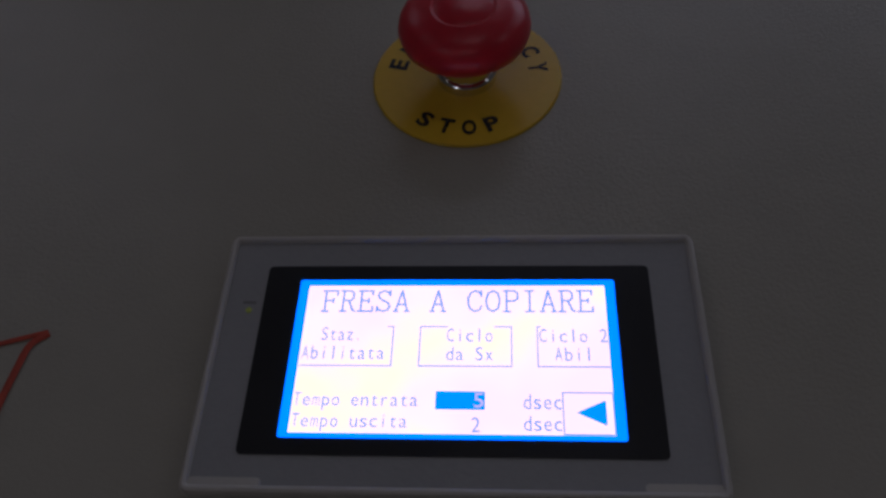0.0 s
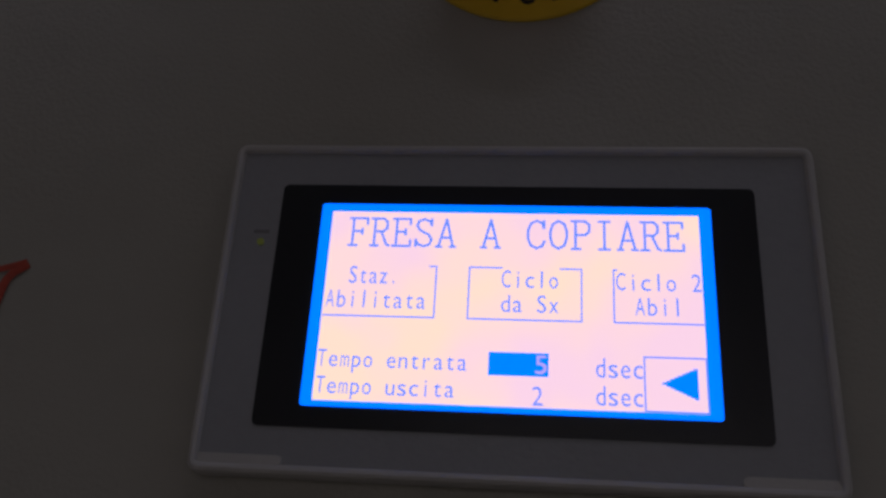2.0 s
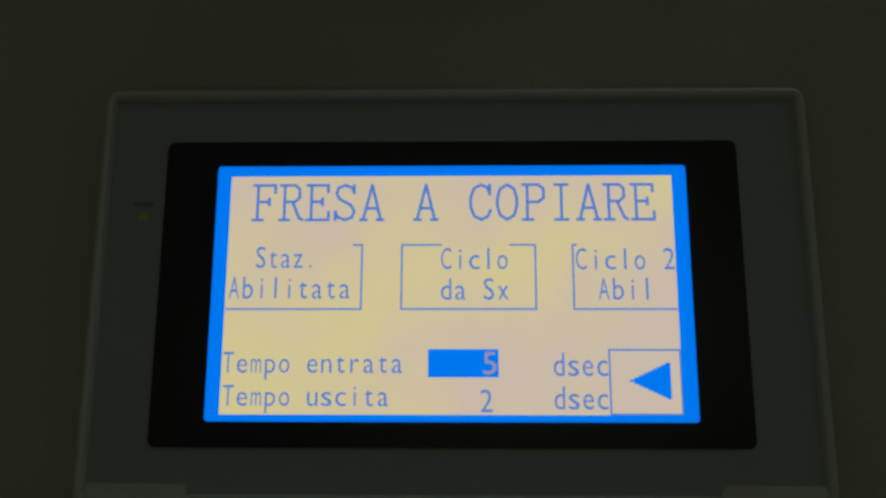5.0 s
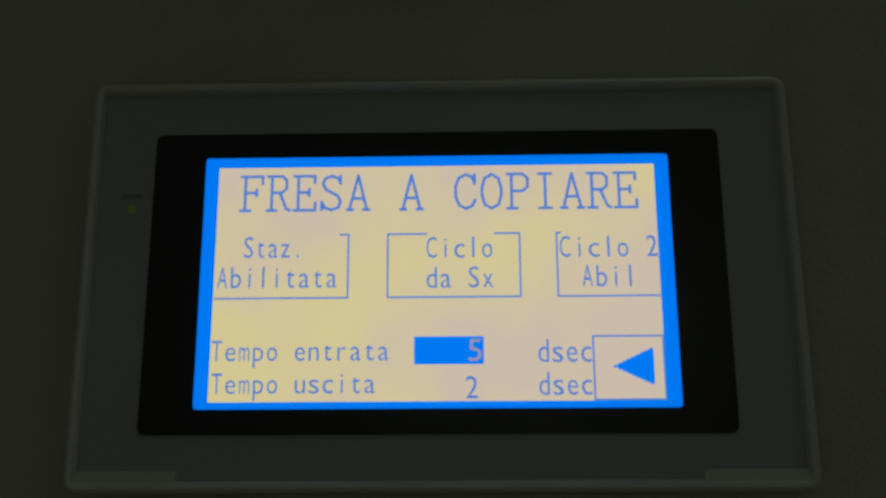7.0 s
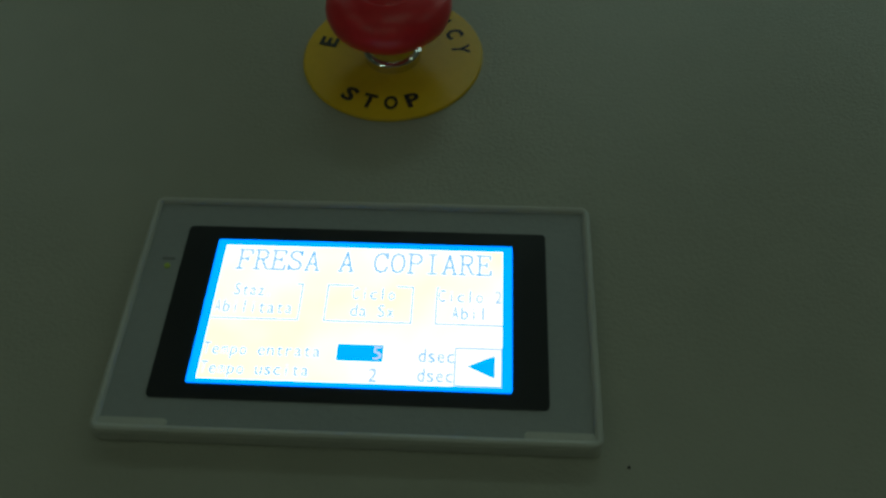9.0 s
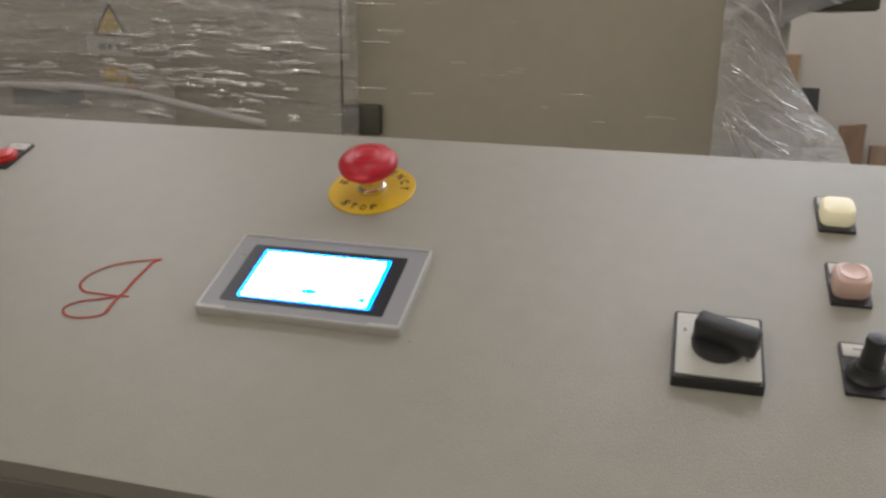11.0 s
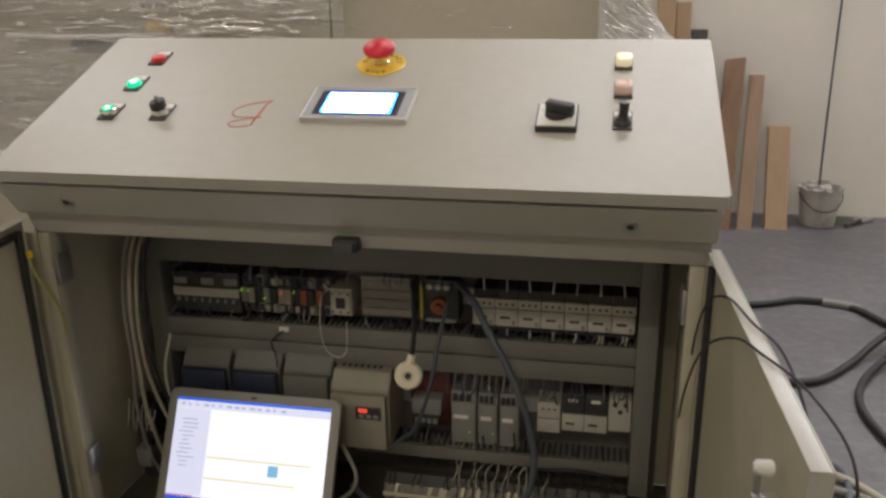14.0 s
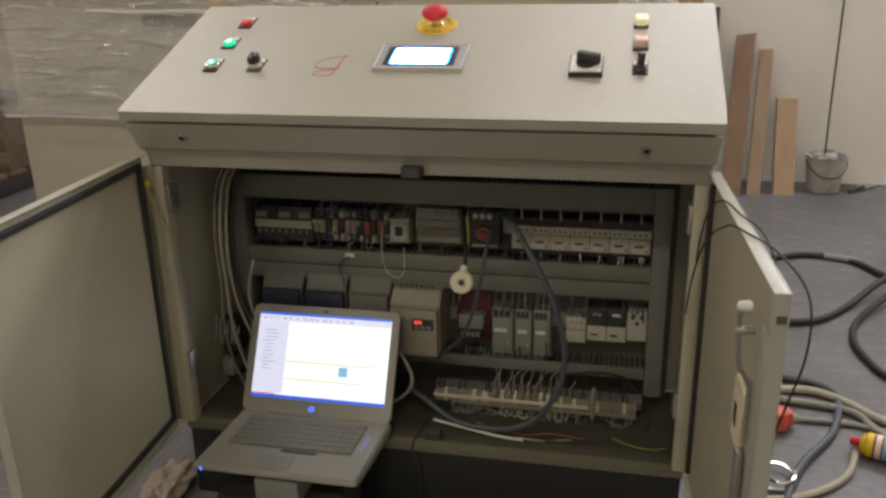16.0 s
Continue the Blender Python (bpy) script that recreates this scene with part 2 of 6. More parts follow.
CABLE_YG = mat("yellow_green_cable", (0.36, 0.34, 0.06), 0.5, 0, 0.2, 90)
CREAM = mat("cream_plastic", (0.68, 0.62, 0.46), 0.4, 0, 0.06, 30, 0.01)
FOAM = mat("cream_foam", (0.62, 0.55, 0.38), 0.8, 0, 0.12, 40, 0.05)
WOOD = mat("pine_board", (0.31, 0.21, 0.135), 0.6, 0, 0.22, 3.0, 0.04, 40, 0.25, (0.2, 0.11, 0.055), stretch=(9, 9, 1))
WOOD2 = mat("old_brown_board", (0.22, 0.13, 0.075), 0.65, 0, 0.25, 3.0, 0.04, 40, 0.3, (0.11, 0.065, 0.04), stretch=(9, 9, 1))
WOOD3 = mat("light_pine_board", (0.36, 0.24, 0.14), 0.6, 0, 0.2, 3.0, 0.04, 40, 0.15, (0.3, 0.18, 0.09), stretch=(9, 9, 1))
DARKWOOD = mat("black_painted_board", (0.05, 0.045, 0.045), 0.6, 0, 0.25, 6, 0.03)
FLOORM = mat("grey_concrete", (0.118, 0.113, 0.116), 0.45, 0, 0.34, 2.6, 0.04, 60, 0.7, (0.075, 0.070, 0.068), rvar=0.18)
# pale scuffs and drag marks on the concrete
ft = FLOORM.node_tree
fb = ft.nodes["Principled BSDF"]
fco, fmp, fsc, frg, fmx = (ft.nodes.new("ShaderNode" + k) for k in ("TexCoord", "Mapping", "TexNoise", "MapRange", "Mix"))
fmp.inputs["Scale"].default_value, fmp.inputs["Rotation"].default_value = (3.0, 14.0, 1.0), (0, 0, 0.5)
fsc.inputs["Scale"].default_value, fsc.inputs["Detail"].default_value, fsc.inputs["Distortion"].default_value = 2.2, 9, 1.4
frg.inputs[1].default_value, frg.inputs[2].default_value, frg.inputs[4].default_value = 0.56, 0.72, 0.6
fmx.data_type = "RGBA"
fmx.inputs[7].default_value = (0.21, 0.20, 0.205, 1)
ft.links.new(fco.outputs["Object"], fmp.inputs[0])
ft.links.new(fmp.outputs[0], fsc.inputs[0])
ft.links.new(fsc.outputs[0], frg.inputs[0])
ft.links.new(frg.outputs[0], fmx.inputs[0])
ft.links.new(fb.inputs["Base Color"].links[0].from_socket, fmx.inputs[6])
ft.links.new(fmx.outputs[2], fb.inputs["Base Color"])
WALLM = mat("warm_white_plaster", (0.78, 0.745, 0.67), 0.8, 0, 0.03, 1.2, 0.03, 70, 0.12, (0.58, 0.54, 0.46))
CEILM = mat("ceiling_concrete", (0.5, 0.49, 0.46), 0.8, 0, 0.06, 1.5, 0.02)
BUCKET = mat("dusty_white_bucket", (0.42, 0.40, 0.36), 0.65, 0, 0.25, 14, 0.05, 80, 0.75, (0.17, 0.15, 0.13))
TUBE = mat("luminaire_diffuser", (0.8, 0.8, 0.8), 0.4, 0, 0, 1, 0, emit=(1.0, 0.9, 0.74), power=6.0)
SKYP = mat("window_glow", (0.8, 0.8, 0.8), 0.5, 0, 0, 1, 0, emit=(1.0, 0.98, 0.94), power=3.0)
LITTER = mat("crumpled_paper", (0.32, 0.265, 0.21), 0.8, 0, 0.2, 20, 0.06, 60, 0.4, (0.28, 0.2, 0.15))
FILM = film_mat("stretch_film", 0.20, 0.04, 0.40, (0.7, 2.0, 7.0), 0.07)
FILM_R = film_mat("stretch_film_bunched", 0.86, 0.12, 0.55, (2.0, 2.0, 3.5), 0.06)
FOLD = film_mat("stretch_film_fold", 0.12, 0.45, 0.8, (2, 2, 2), 0.0)

rt = FILM_R.node_tree
rmix, rtl = rt.nodes.new("ShaderNodeMixShader"), rt.nodes.new("ShaderNodeBsdfTranslucent")
rtl.inputs["Color"].default_value, rmix.inputs[0].default_value = (0.92, 0.91, 0.90, 1), 0.4
hazy = next(l for l in rt.links if l.from_node.type == "BSDF_PRINCIPLED")
slot = hazy.to_socket
rt.links.new(rt.nodes["Principled BSDF"].outputs[0], rmix.inputs[1])
rt.links.new(rtl.outputs[0], rmix.inputs[2])
rt.links.new(rmix.outputs[0], slot)

# ---- mesh helpers ----


def whole(ob):
    m = ob.matrix_basis.copy()
    while ob.parent:
        ob = ob.parent
        m = ob.matrix_basis @ m
    return m


def _thing(name, m, label, category, group, kind):
    ob = tagged(new(name), label, category, group, kind)
    ob.empty_display_size = 0.03
    ob.matrix_basis = m
    return ob


def part(name, bm, material, parent=None, label="", inworld=False, smooth=True):
    me = bpy.data.meshes.new(name)
    bmesh.ops.recalc_face_normals(bm, faces=bm.faces)
    bm.to_mesh(me)
    bm.free()
    if inworld and parent:
        me.transform(whole(parent).inverted())
    if smooth:
        for p in me.polygons:
            p.use_smooth = True
        me.set_sharp_from_angle(angle=radians(32))
    me.materials.append(material)
    ob = new(name, me)
    ob.parent = parent
    if label:
        ob["label"] = label
    return ob


def box(x0, x1, y0, y1, z0, z1, bev=0.0, bm=None, m=None, seg=2):
    t = bmesh.new()
    bmesh.ops.create_cube(t, size=1, matrix=Matrix.Translation(((x0 + x1) / 2, (y0 + y1) / 2, (z0 + z1) / 2)) @ Matrix.Diagonal((x1 - x0, y1 - y0, z1 - z0, 1)))
    if bev:
        bmesh.ops.bevel(t, geom=t.edges[:], offset=bev, segments=seg, profile=0.5, affect="EDGES")
    return join(t, bm, m)


def join(t, bm=None, m=None):
    if m is not None:
        bmesh.ops.transform(t, matrix=m, verts=t.verts)
    if bm is None:
        return t
    me = bpy.data.meshes.new("tmp")
    t.to_mesh(me)
    t.free()
    bm.from_mesh(me)
    bpy.data.meshes.remove(me)
    return bm


def cyl(p0, p1, r0, r1=None, seg=20, bm=None, bev=0.0):
    p0, p1 = Vector(p0), Vector(p1)
    t = bmesh.new()
    d = p1 - p0
    m = Matrix.Translation((p0 + p1) / 2) @ d.to_track_quat("Z", "Y").to_matrix().to_4x4()
    bmesh.ops.create_cone(t, cap_ends=True, segments=seg, radius1=r0, radius2=r0 if r1 is None else r1, depth=d.length, matrix=m)
    if bev:
        bmesh.ops.bevel(t, geom=[e for e in t.edges if len([f for f in e.link_faces if len(f.verts) > 4]) == 1], offset=bev, segments=2, affect="EDGES")
    return join(t, bm)


def lathe(profile, seg=40, bm=None, m=None):
    """Turn (radius, height) pairs round z."""
    t = bmesh.new()
    rings = []
    for r, z in profile:
        if r < 1e-5:
            rings.append([t.verts.new((0, 0, z))])
        else:
            rings.append([t.verts.new((r * math.cos(2 * math.pi * i / seg), r * math.sin(2 * math.pi * i / seg), z)) for i in range(seg)])
    for a, b in zip(rings, rings[1:]):
        for i in range(seg):
            j = (i + 1) % seg
            if len(a) == 1 and len(b) > 1:
                t.faces.new((a[0], b[i], b[j]))
            elif len(b) == 1 and len(a) > 1:
                t.faces.new((a[i], a[j], b[0]))
            elif len(a) > 1:
                t.faces.new((a[i], a[j], b[j], b[i]))
    return join(t, bm, m)


def smooth_path(pts, n=6):
    pts = [Vector(p) for p in pts]
    if len(pts) < 3:
        return pts
    q = [2 * pts[0] - pts[1]] + pts + [2 * pts[-1] - pts[-2]]
    out = []
    for i in range(1, len(q) - 2):
        a, b, c, d = q[i - 1:i + 3]
        for k in range(n):
            s = k / n
            out.append(0.5 * (2 * b + (c - a) * s + (2 * a - 5 * b + 4 * c - d) * s * s + (3 * b - 3 * c + d - a) * s ** 3))
    return out + [pts[-1]]


def tube(pts, r, seg=8, bm=None, n=6):
    path = smooth_path(pts, n)
    t = bmesh.new()
    rings, up = [], Vector((0.31, 0.2, 0.93))
    for i, p in enumerate(path):
        d = (path[min(i + 1, len(path) - 1)] - path[max(i - 1, 0)]).normalized()
        s = d.cross(up)
        s = s.normalized() if s.length > 1e-4 else d.orthogonal().normalized()
        up = s.cross(d).normalized()
        rings.append([t.verts.new(p + r * (s * math.cos(2 * math.pi * k / seg) + up * math.sin(2 * math.pi * k / seg))) for k in range(seg)])
    for a, b in zip(rings, rings[1:]):
        for k in range(seg):
            t.faces.new((a[k], a[(k + 1) % seg], b[(k + 1) % seg], b[k]))
    t.faces.new(rings[0])
    t.faces.new(rings[-1])
    return join(t, bm)


def prism(poly, x0, x1, bm=None, bev=0.0):
    """A polygon in the y-z plane drawn out along x."""
    t = bmesh.new()
    a = [t.verts.new((x0, y, z)) for y, z in poly]
    b = [t.verts.new((x1, y, z)) for y, z in poly]
    t.faces.new(a)
    t.faces.new(b[::-1])
    for i in range(len(poly)):
        j = (i + 1) % len(poly)
        t.faces.new((a[i], a[j], b[j], b[i]))
    if bev:
        bmesh.ops.bevel(t, geom=t.edges[:], offset=bev, segments=2, affect="EDGES")
    return join(t, bm)


def slab(x0, x1, y0, y1, z0, z1, r, bm=None, seg=5, bev=0.0):
    """A plate with rounded corners in its x-y outline."""
    t = bmesh.new()
    ring = []
    for cx, cy, a0 in ((x1 - r, y1 - r, 0), (x0 + r, y1 - r, 90), (x0 + r, y0 + r, 180), (x1 - r, y0 + r, 270)):
        for k in range(seg + 1):
            a = radians(a0 + 90 * k / seg)
            ring.append((cx + r * math.cos(a), cy + r * math.sin(a)))
    lo = [t.verts.new((x, y, z0)) for x, y in ring]
    hi = [t.verts.new((x, y, z1)) for x, y in ring]
    t.faces.new(lo[::-1])
    top = t.faces.new(hi)
    for i in range(len(ring)):
        j = (i + 1) % len(ring)
        t.faces.new((lo[i], lo[j], hi[j], hi[i]))
    if bev:
        bmesh.ops.bevel(t, geom=list(top.edges), offset=bev, segments=3, affect="EDGES")
    return join(t, bm)


def frame_bm(x0, x1, y0, y1, wx, wy, z0, z1, bev=0.0, wb=None):
    """Four bars round an opening; wb: the height of the lower bar."""
    wb = wy if wb is None else wb
    bm = box(x0, x1, y1 - wy, y1, z0, z1, bev)
    box(x0, x1, y0, y0 + wb, z0, z1, bev, bm)
    box(x0, x0 + wx, y0 + wb * 0.8, y1 - wy * 0.8, z0, z1, bev, bm)
    box(x1 - wx, x1, y0 + wb * 0.8, y1 - wy * 0.8, z0, z1, bev, bm)
    return bm


def lettering(name, body, x0, x1, y0, y1, z, material, parent, depth=0.0002, bold=0.0):
    """Built-in font, stretched to fill the given box in the parent's x-y plane."""
    cu = bpy.data.curves.new("lettering", "FONT")
    cu.body, cu.size, cu.extrude, cu.offset = body, 1.0, 0.0, bold
    cu.resolution_u = 3
    tmp = bpy.data.objects.new("lettering", cu)
    me = bpy.data.meshes.new_from_object(tmp)
    bpy.data.objects.remove(tmp)
    bpy.data.curves.remove(cu)
    xs, ys = [v.co.x for v in me.vertices], [v.co.y for v in me.vertices]
    ax, bx, ay, by = min(xs), max(xs), min(ys), max(ys)
    for v in me.vertices:
        v.co = (x0 + (v.co.x - ax) / (bx - ax) * (x1 - x0), y0 + (v.co.y - ay) / (by - ay) * (y1 - y0), z)
    me.materials.append(material)
    ob = new(name, me)
    ob.parent = parent
    return ob



# ---- the setting ----
XW0, XW1, YW0, YW1, ZC = -6.0, 6.5, -6.0, 3.40, 4.7


def structure(name, bm, material, label):
    ob = part(name, bm, material, None, label, smooth=False)
    return tagged(ob, "", name.split("_")[0], "", "structure")


structure("floor", box(XW0, XW1, YW0, YW1, -0.15, 0.0), FLOORM, "smooth grey concrete workshop floor with stains")
WIN = (0.8, 4.4, 2.9, 3.8)
wall = box(XW0, WIN[0], YW1, YW1 + 0.25, 0, ZC)
box(WIN[1], XW1, YW1, YW1 + 0.25, 0, ZC, bm=wall)
box(WIN[0], WIN[1], YW1, YW1 + 0.25, 0, WIN[2], bm=wall)
box(WIN[0], WIN[1], YW1, YW1 + 0.25, WIN[3], ZC, bm=wall)
structure("wall_north", wall, WALLM, "warm white plastered workshop wall behind the boards")
structure("wall_south", box(XW0, XW1, YW0 - 0.25, YW0, 0, ZC), WALLM, "plain white plastered workshop wall")
structure("wall_west", box(XW0 - 0.25, XW0, YW0, YW1, 0, ZC), WALLM, "plain white plastered workshop wall")
structure("wall_east", box(XW1, XW1 + 0.25, YW0, YW1, 0, ZC), WALLM, "plain white plastered workshop wall")
structure("ceiling", box(XW0, XW1, YW0, YW1, ZC, ZC + 0.2), CEILM, "plain concrete workshop ceiling")
win = _thing("window_1", pose((WIN[0] + WIN[1]) / 2, YW1 + 0.1, WIN[2]), "long high steel-framed window band with frosted panes", "window", "", "structure")
for k in range(4):
    wx = WIN[0] + k * 0.9
    part("window_frame", frame_bm(wx, wx + 0.9, WIN[2], WIN[3], 0.04, 0.04, -0.03, 0.03), MWHITE, win)
for ob in list(win.children):
    ob.data.transform(whole(win).inverted() @ Matrix.Translation((0, YW1 + 0.1, 0)) @ pose(0, 0, 0, 90, 0, 0))
part("pane", box(-1.8, 1.8, 0.04, 0.05, 0, 0.9), SKYP, win, "bright frosted glass")
# fittings for the lights above, the added fill ones included
for lx, ly in LAMP_ROWS:
    lum = _thing("ceiling_light", pose(lx, ly, 4.6), "assumed fluorescent ceiling light with two tubes, out of view", "ceiling light", "ceiling lights", "")
    part("housing", box(-0.78, 0.78, -0.13, 0.13, 0.03, 0.10, 0.006), MWHITE, lum)
    for s in (-0.06, 0.06):
        part("tube", cyl((-0.74, s, 0.0), (0.74, s, 0.0), 0.018, seg=12), TUBE, lum, "glowing fluorescent tube")

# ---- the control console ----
# cabinet paint for the sill, darkened so the colour holds the shade there
SILL_SHADED = mat("shaded_sill_paint", (0.125, 0.116, 0.078), 0.6, 0, 0.15, 10, 0.02, 200, 0.5, (0.13, 0.115, 0.08))
CW = 1.186
con = _thing("control_console", pose(0.59, 0.28, 0), "pebble-grey steel control console with sloping top, both doors standing open", "control cabinet", "", "")


def cpart(name, bm, material, label="", parent=None):
    return part(name, bm, material, parent or con, label, inworld=True)


lid = slab(-0.003, CW + 0.003, -0.003, 0.488, -0.022, 0.0, 0.004, bev=0.003)
bmesh.ops.transform(lid, matrix=PANEL, verts=lid.verts)
top = cpart("sloping_lid", lid, PAINT, "pebble-grey painted sloping lid")
cpart("lid_gasket", join(box(0.012, CW - 0.012, 0.012, 0.474, -0.030, -0.0225), None, PANEL), RUBBER)
cpart("fascia", prism([(0.010, 0.952), (0.056, 0.890), (0.088, 0.888), (0.088, 0.905), (0.03, 0.955)], 0.003, CW - 0.003, bev=0.0015), PAINT)
cpart("top_rail", prism([(0.072, 0.886), (0.094, 0.842), (0.106, 0.842), (0.106, 0.886)], 0.0, 1.178, bev=0.0015), PAINT)
SIDE = [(0.012, 0.950), (0.060, 0.886), (0.088, 0.886), (0.088, 0.2), (0.458, 0.2), (0.458, 1.122)]
for x0, x1 in ((0.0, 0.004), (1.174, 1.178)):
    cpart("side_panel", prism(SIDE, x0, x1), PAINT_IN)
cpart("back_panel", box(0.004, 1.174, 0.455, 0.459, 0.2, 1.12), PAINT_IN)
# floor sheet: its colour carries the interior's shade as well as dust
cpart("bottom_panel", box(0.004, 1.174, 0.092, 0.455, 0.1935, 0.1985), DUSTY_SHADED)
cpart("sill", prism([(0.088, 0.186), (0.118, 0.186), (0.118, 0.203), (0.088, 0.203)], 0.004, 1.174, bev=0.002), SILL_SHADED)
for x0, x1 in ((0.0045, 0.026), (1.150, 1.1735)):
    cpart("door_post", box(x0, x1, 0.0885, 0.122, 0.204, 0.841, 0.002), PAINT_IN)
for x0, x1 in ((-0.0235, 0.0042), (1.1738, 1.1955)):
    cpart("hinge_strip", box(x0, x1, 0.0905, 0.0945, 0.204, 0.841, 0.001), PAINT_IN)
cpart("inner_gutter", box(0.027, 1.149, 0.107, 0.135, 0.842, 0.85, 0.001), PAINT_IN)
cpart("plinth", box(0.008, 1.17, 0.094, 0.45, 0.0, 0.1855, 0.003), PLINTH, "black recessed steel plinth")
for lx in (0.117, 1.054):
    n = Vector((0, -0.805, -0.594))
    p = Vector((lx, 0.0335, 0.921))
    ring = cyl(p - n * 0.002, p + n * 0.004, 0.0105, 0.0095, 20)
    lk = cpart("lid_lock", ring, ZINC, "small round steel quarter-turn lock")
    cpart("lock_slot", cyl(p + n * 0.004, p + n * 0.0048, 0.0055, seg=14), BLACK, "", lk)
latch = cpart("door_catch", box(0.575, 0.618, 0.060, 0.092, 0.843, 0.866, 0.003), BLACK, "black plastic door catch")
cpart("catch_nose", prism([(0.052, 0.846), (0.06, 0.846), (0.06, 0.862), (0.056, 0.862)], 0.58, 0.613, bev=0.001), BLACK, "", latch)
for hz in (0.77, 0.36):
    cpart("hinge", box(1.142, 1.152, 0.09, 0.13, hz - 0.03, hz + 0.03, 0.002), ZINC)
    cpart("hinge", box(0.026, 0.036, 0.09, 0.13, hz - 0.03, hz + 0.03, 0.002), ZINC)


def console_door(name, hinge, turn, side, length, seals):
    """A sheet door: x runs from the hinge to the free edge, y is its thickness away from the cabinet's inside, z up. side: +1 or -1."""
    base = pose(*hinge, 0, 0, turn)
    z0, z1, th = 0.195 - hinge[2], 0.870 - hinge[2], 0.022
    def q(x0, x1, y0, y1, a, b, bev=0.0):
        ya, yb = sorted((side * y0, side * y1))
        return box(x0, x1, ya, yb, a, b, bev, None, base)
    d = cpart(name, q(0, length, th - 0.0025, th, z0, z1, 0.001), PAINT, "pebble-grey sheet-steel door, open")
    cpart("top_fold", q(0, length, 0, th - 0.0026, z1 - 0.002, z1, 0.0008), PAINT, "", d)
    cpart("bottom_fold", q(0, length, 0, th - 0.0026, z0, z0 + 0.002), PAINT, "", d)
    cpart("inner_skin", q(0.012, length - 0.012, th - 0.012, th - 0.0105, z0 + 0.002, z1 - 0.002), PAINT_IN, "", d)
    cpart("edge_fold", q(length - 0.002, length, 0, th - 0.0026, z0 + 0.002, z1 - 0.002), PAINT, "", d)
    for a, b, c, e in ((0.030, 0.042, z0 + 0.03, z1 - 0.016), (0.0425, length - 0.03, z1 - 0.028, z1 - 0.016), (0.0425, length - 0.03, z0 + 0.03, z0 + 0.042))[:seals]:
        cpart("gasket", q(a, b, th - 0.022, th - 0.0121, c, e, 0.002), RUBBER, "black rubber door seal", d)
    return d, base


ld, lbase = console_door("door", (-0.004, 0.090, 0.2), -90 + 3.6, -1, 0.585, 3)
rd, rbase = console_door("door", (1.172, 0.092, 0.2), -90 + 3.2, 1, 0.607, 1)
# the closing gear on the right door's inner side
def rq(x0, x1, y0, y1, z0, z1, bev=0.001):
    return box(x0, x1, y0, y1, z0 - 0.2, z1 - 0.2, bev, None, rbase)
def rp(x, y, z):
    return rbase @ Vector((x, y, z - 0.2))
cpart("edge_flange", rq(0.545, 0.604, 0.004, 0.0065, 0.22, 0.80, 0.0008), PAINT, "", rd)
cpart("door_stop", cyl(rp(0.512, -0.004, 0.811), rp(0.512, -0.024, 0.811), 0.009, 0.0075, 18, bev=0.002), WHITE_PL, "white round plastic roller", rd)
cpart("rod_guide", rq(0.508, 0.518, -0.024, 0.0035, 0.770, 0.781, 0.003), ZINC, "", rd)
cpart("closing_rod", tube([rp(0.512, -0.019, 0.803), rp(0.512, -0.018, 0.775), rp(0.512, -0.014, 0.726), rp(0.512, -0.002, 0.703), rp(0.512, 0.004, 0.685), rp(0.513, 0.004, 0.60)], 0.0035), ZINC, "", rd)
plate = slab(-0.034, 0.034, -0.052, 0.052, 0.0, 0.006, 0.008)
for v in plate.verts:
    v.co.x += 0.006 * noise.noise(Vector((v.co.y * 40, 1.0, 2.0)))
lkp = cpart("lock_plate", join(plate, None, rbase @ pose(0.460, 0.008, 0.417, 90, 0, 0)), FOAM, "torn cream insert round the door lock", rd)
cpart("lock_hole", rq(0.440, 0.458, 0.0012, 0.002, 0.592, 0.628, 0.0), BLACK_MATT, "", lkp)
cpart("flat_bar", rq(0.494, 0.516, -0.004, 0.004, 0.22, 0.582, 0.001), ZINC, "", rd)
cpart("edge_notch", rq(0.6074, 0.6079, 0.006, 0.0185, 0.829, 0.840, 0.0), DARK_OLIVE, "dark slot in the door edge", rd)
# earth wire and hinge cover on the left
cpart("earth_wire", tube([(0.004, 0.06, 0.80), (0.012, 0.055, 0.775), (0.018, 0.07, 0.74), (0.026, 0.088, 0.69), (0.03, 0.086, 0.64)], 0.0019), CABLE_YG, "yellow-green earth wire")
cpart("earth_lug", cyl((0.006, 0.06, 0.803), (0.003, 0.06, 0.815), 0.006, seg=12), YELLOW)
# the red marker scribble on the lid
def panel_tube(pts, r, flat):
    bm = tube([(u, v, 0.0) for u, v in pts], r, 6)
    bmesh.ops.transform(bm, matrix=PANEL @ Matrix.Translation((0, 0, 0.0006)) @ Matrix.Diagonal((1, 1, flat, 1)), verts=bm.verts)
    return bm
for pts, r in (([(0.4252, 0.2384), (0.4190, 0.2330), (0.4170, 0.2229), (0.4149, 0.2044), (0.4144, 0.1888), (0.4124, 0.1764), (0.4128, 0.1577)], 0.0016),
               ([(0.4245, 0.2390), (0.3957, 0.2299), (0.3780, 0.2209), (0.3659, 0.2074), (0.3638, 0.1964), (0.3665, 0.1894), (0.3743, 0.1833), (0.3875, 0.1820), (0.4081, 0.1818), (0.4224, 0.1828)], 0.0012),
               ([(0.4158, 0.1839), (0.4007, 0.1767), (0.3808, 0.1699), (0.3714, 0.1626), (0.3709, 0.1566), (0.3772, 0.1506), (0.3897, 0.1490), (0.4043, 0.1526), (0.4128, 0.1577)], 0.0012)):
    cpart("marker_stroke", panel_tube(pts, r, 0.3), MARKER, "hand-drawn red marker line", top)
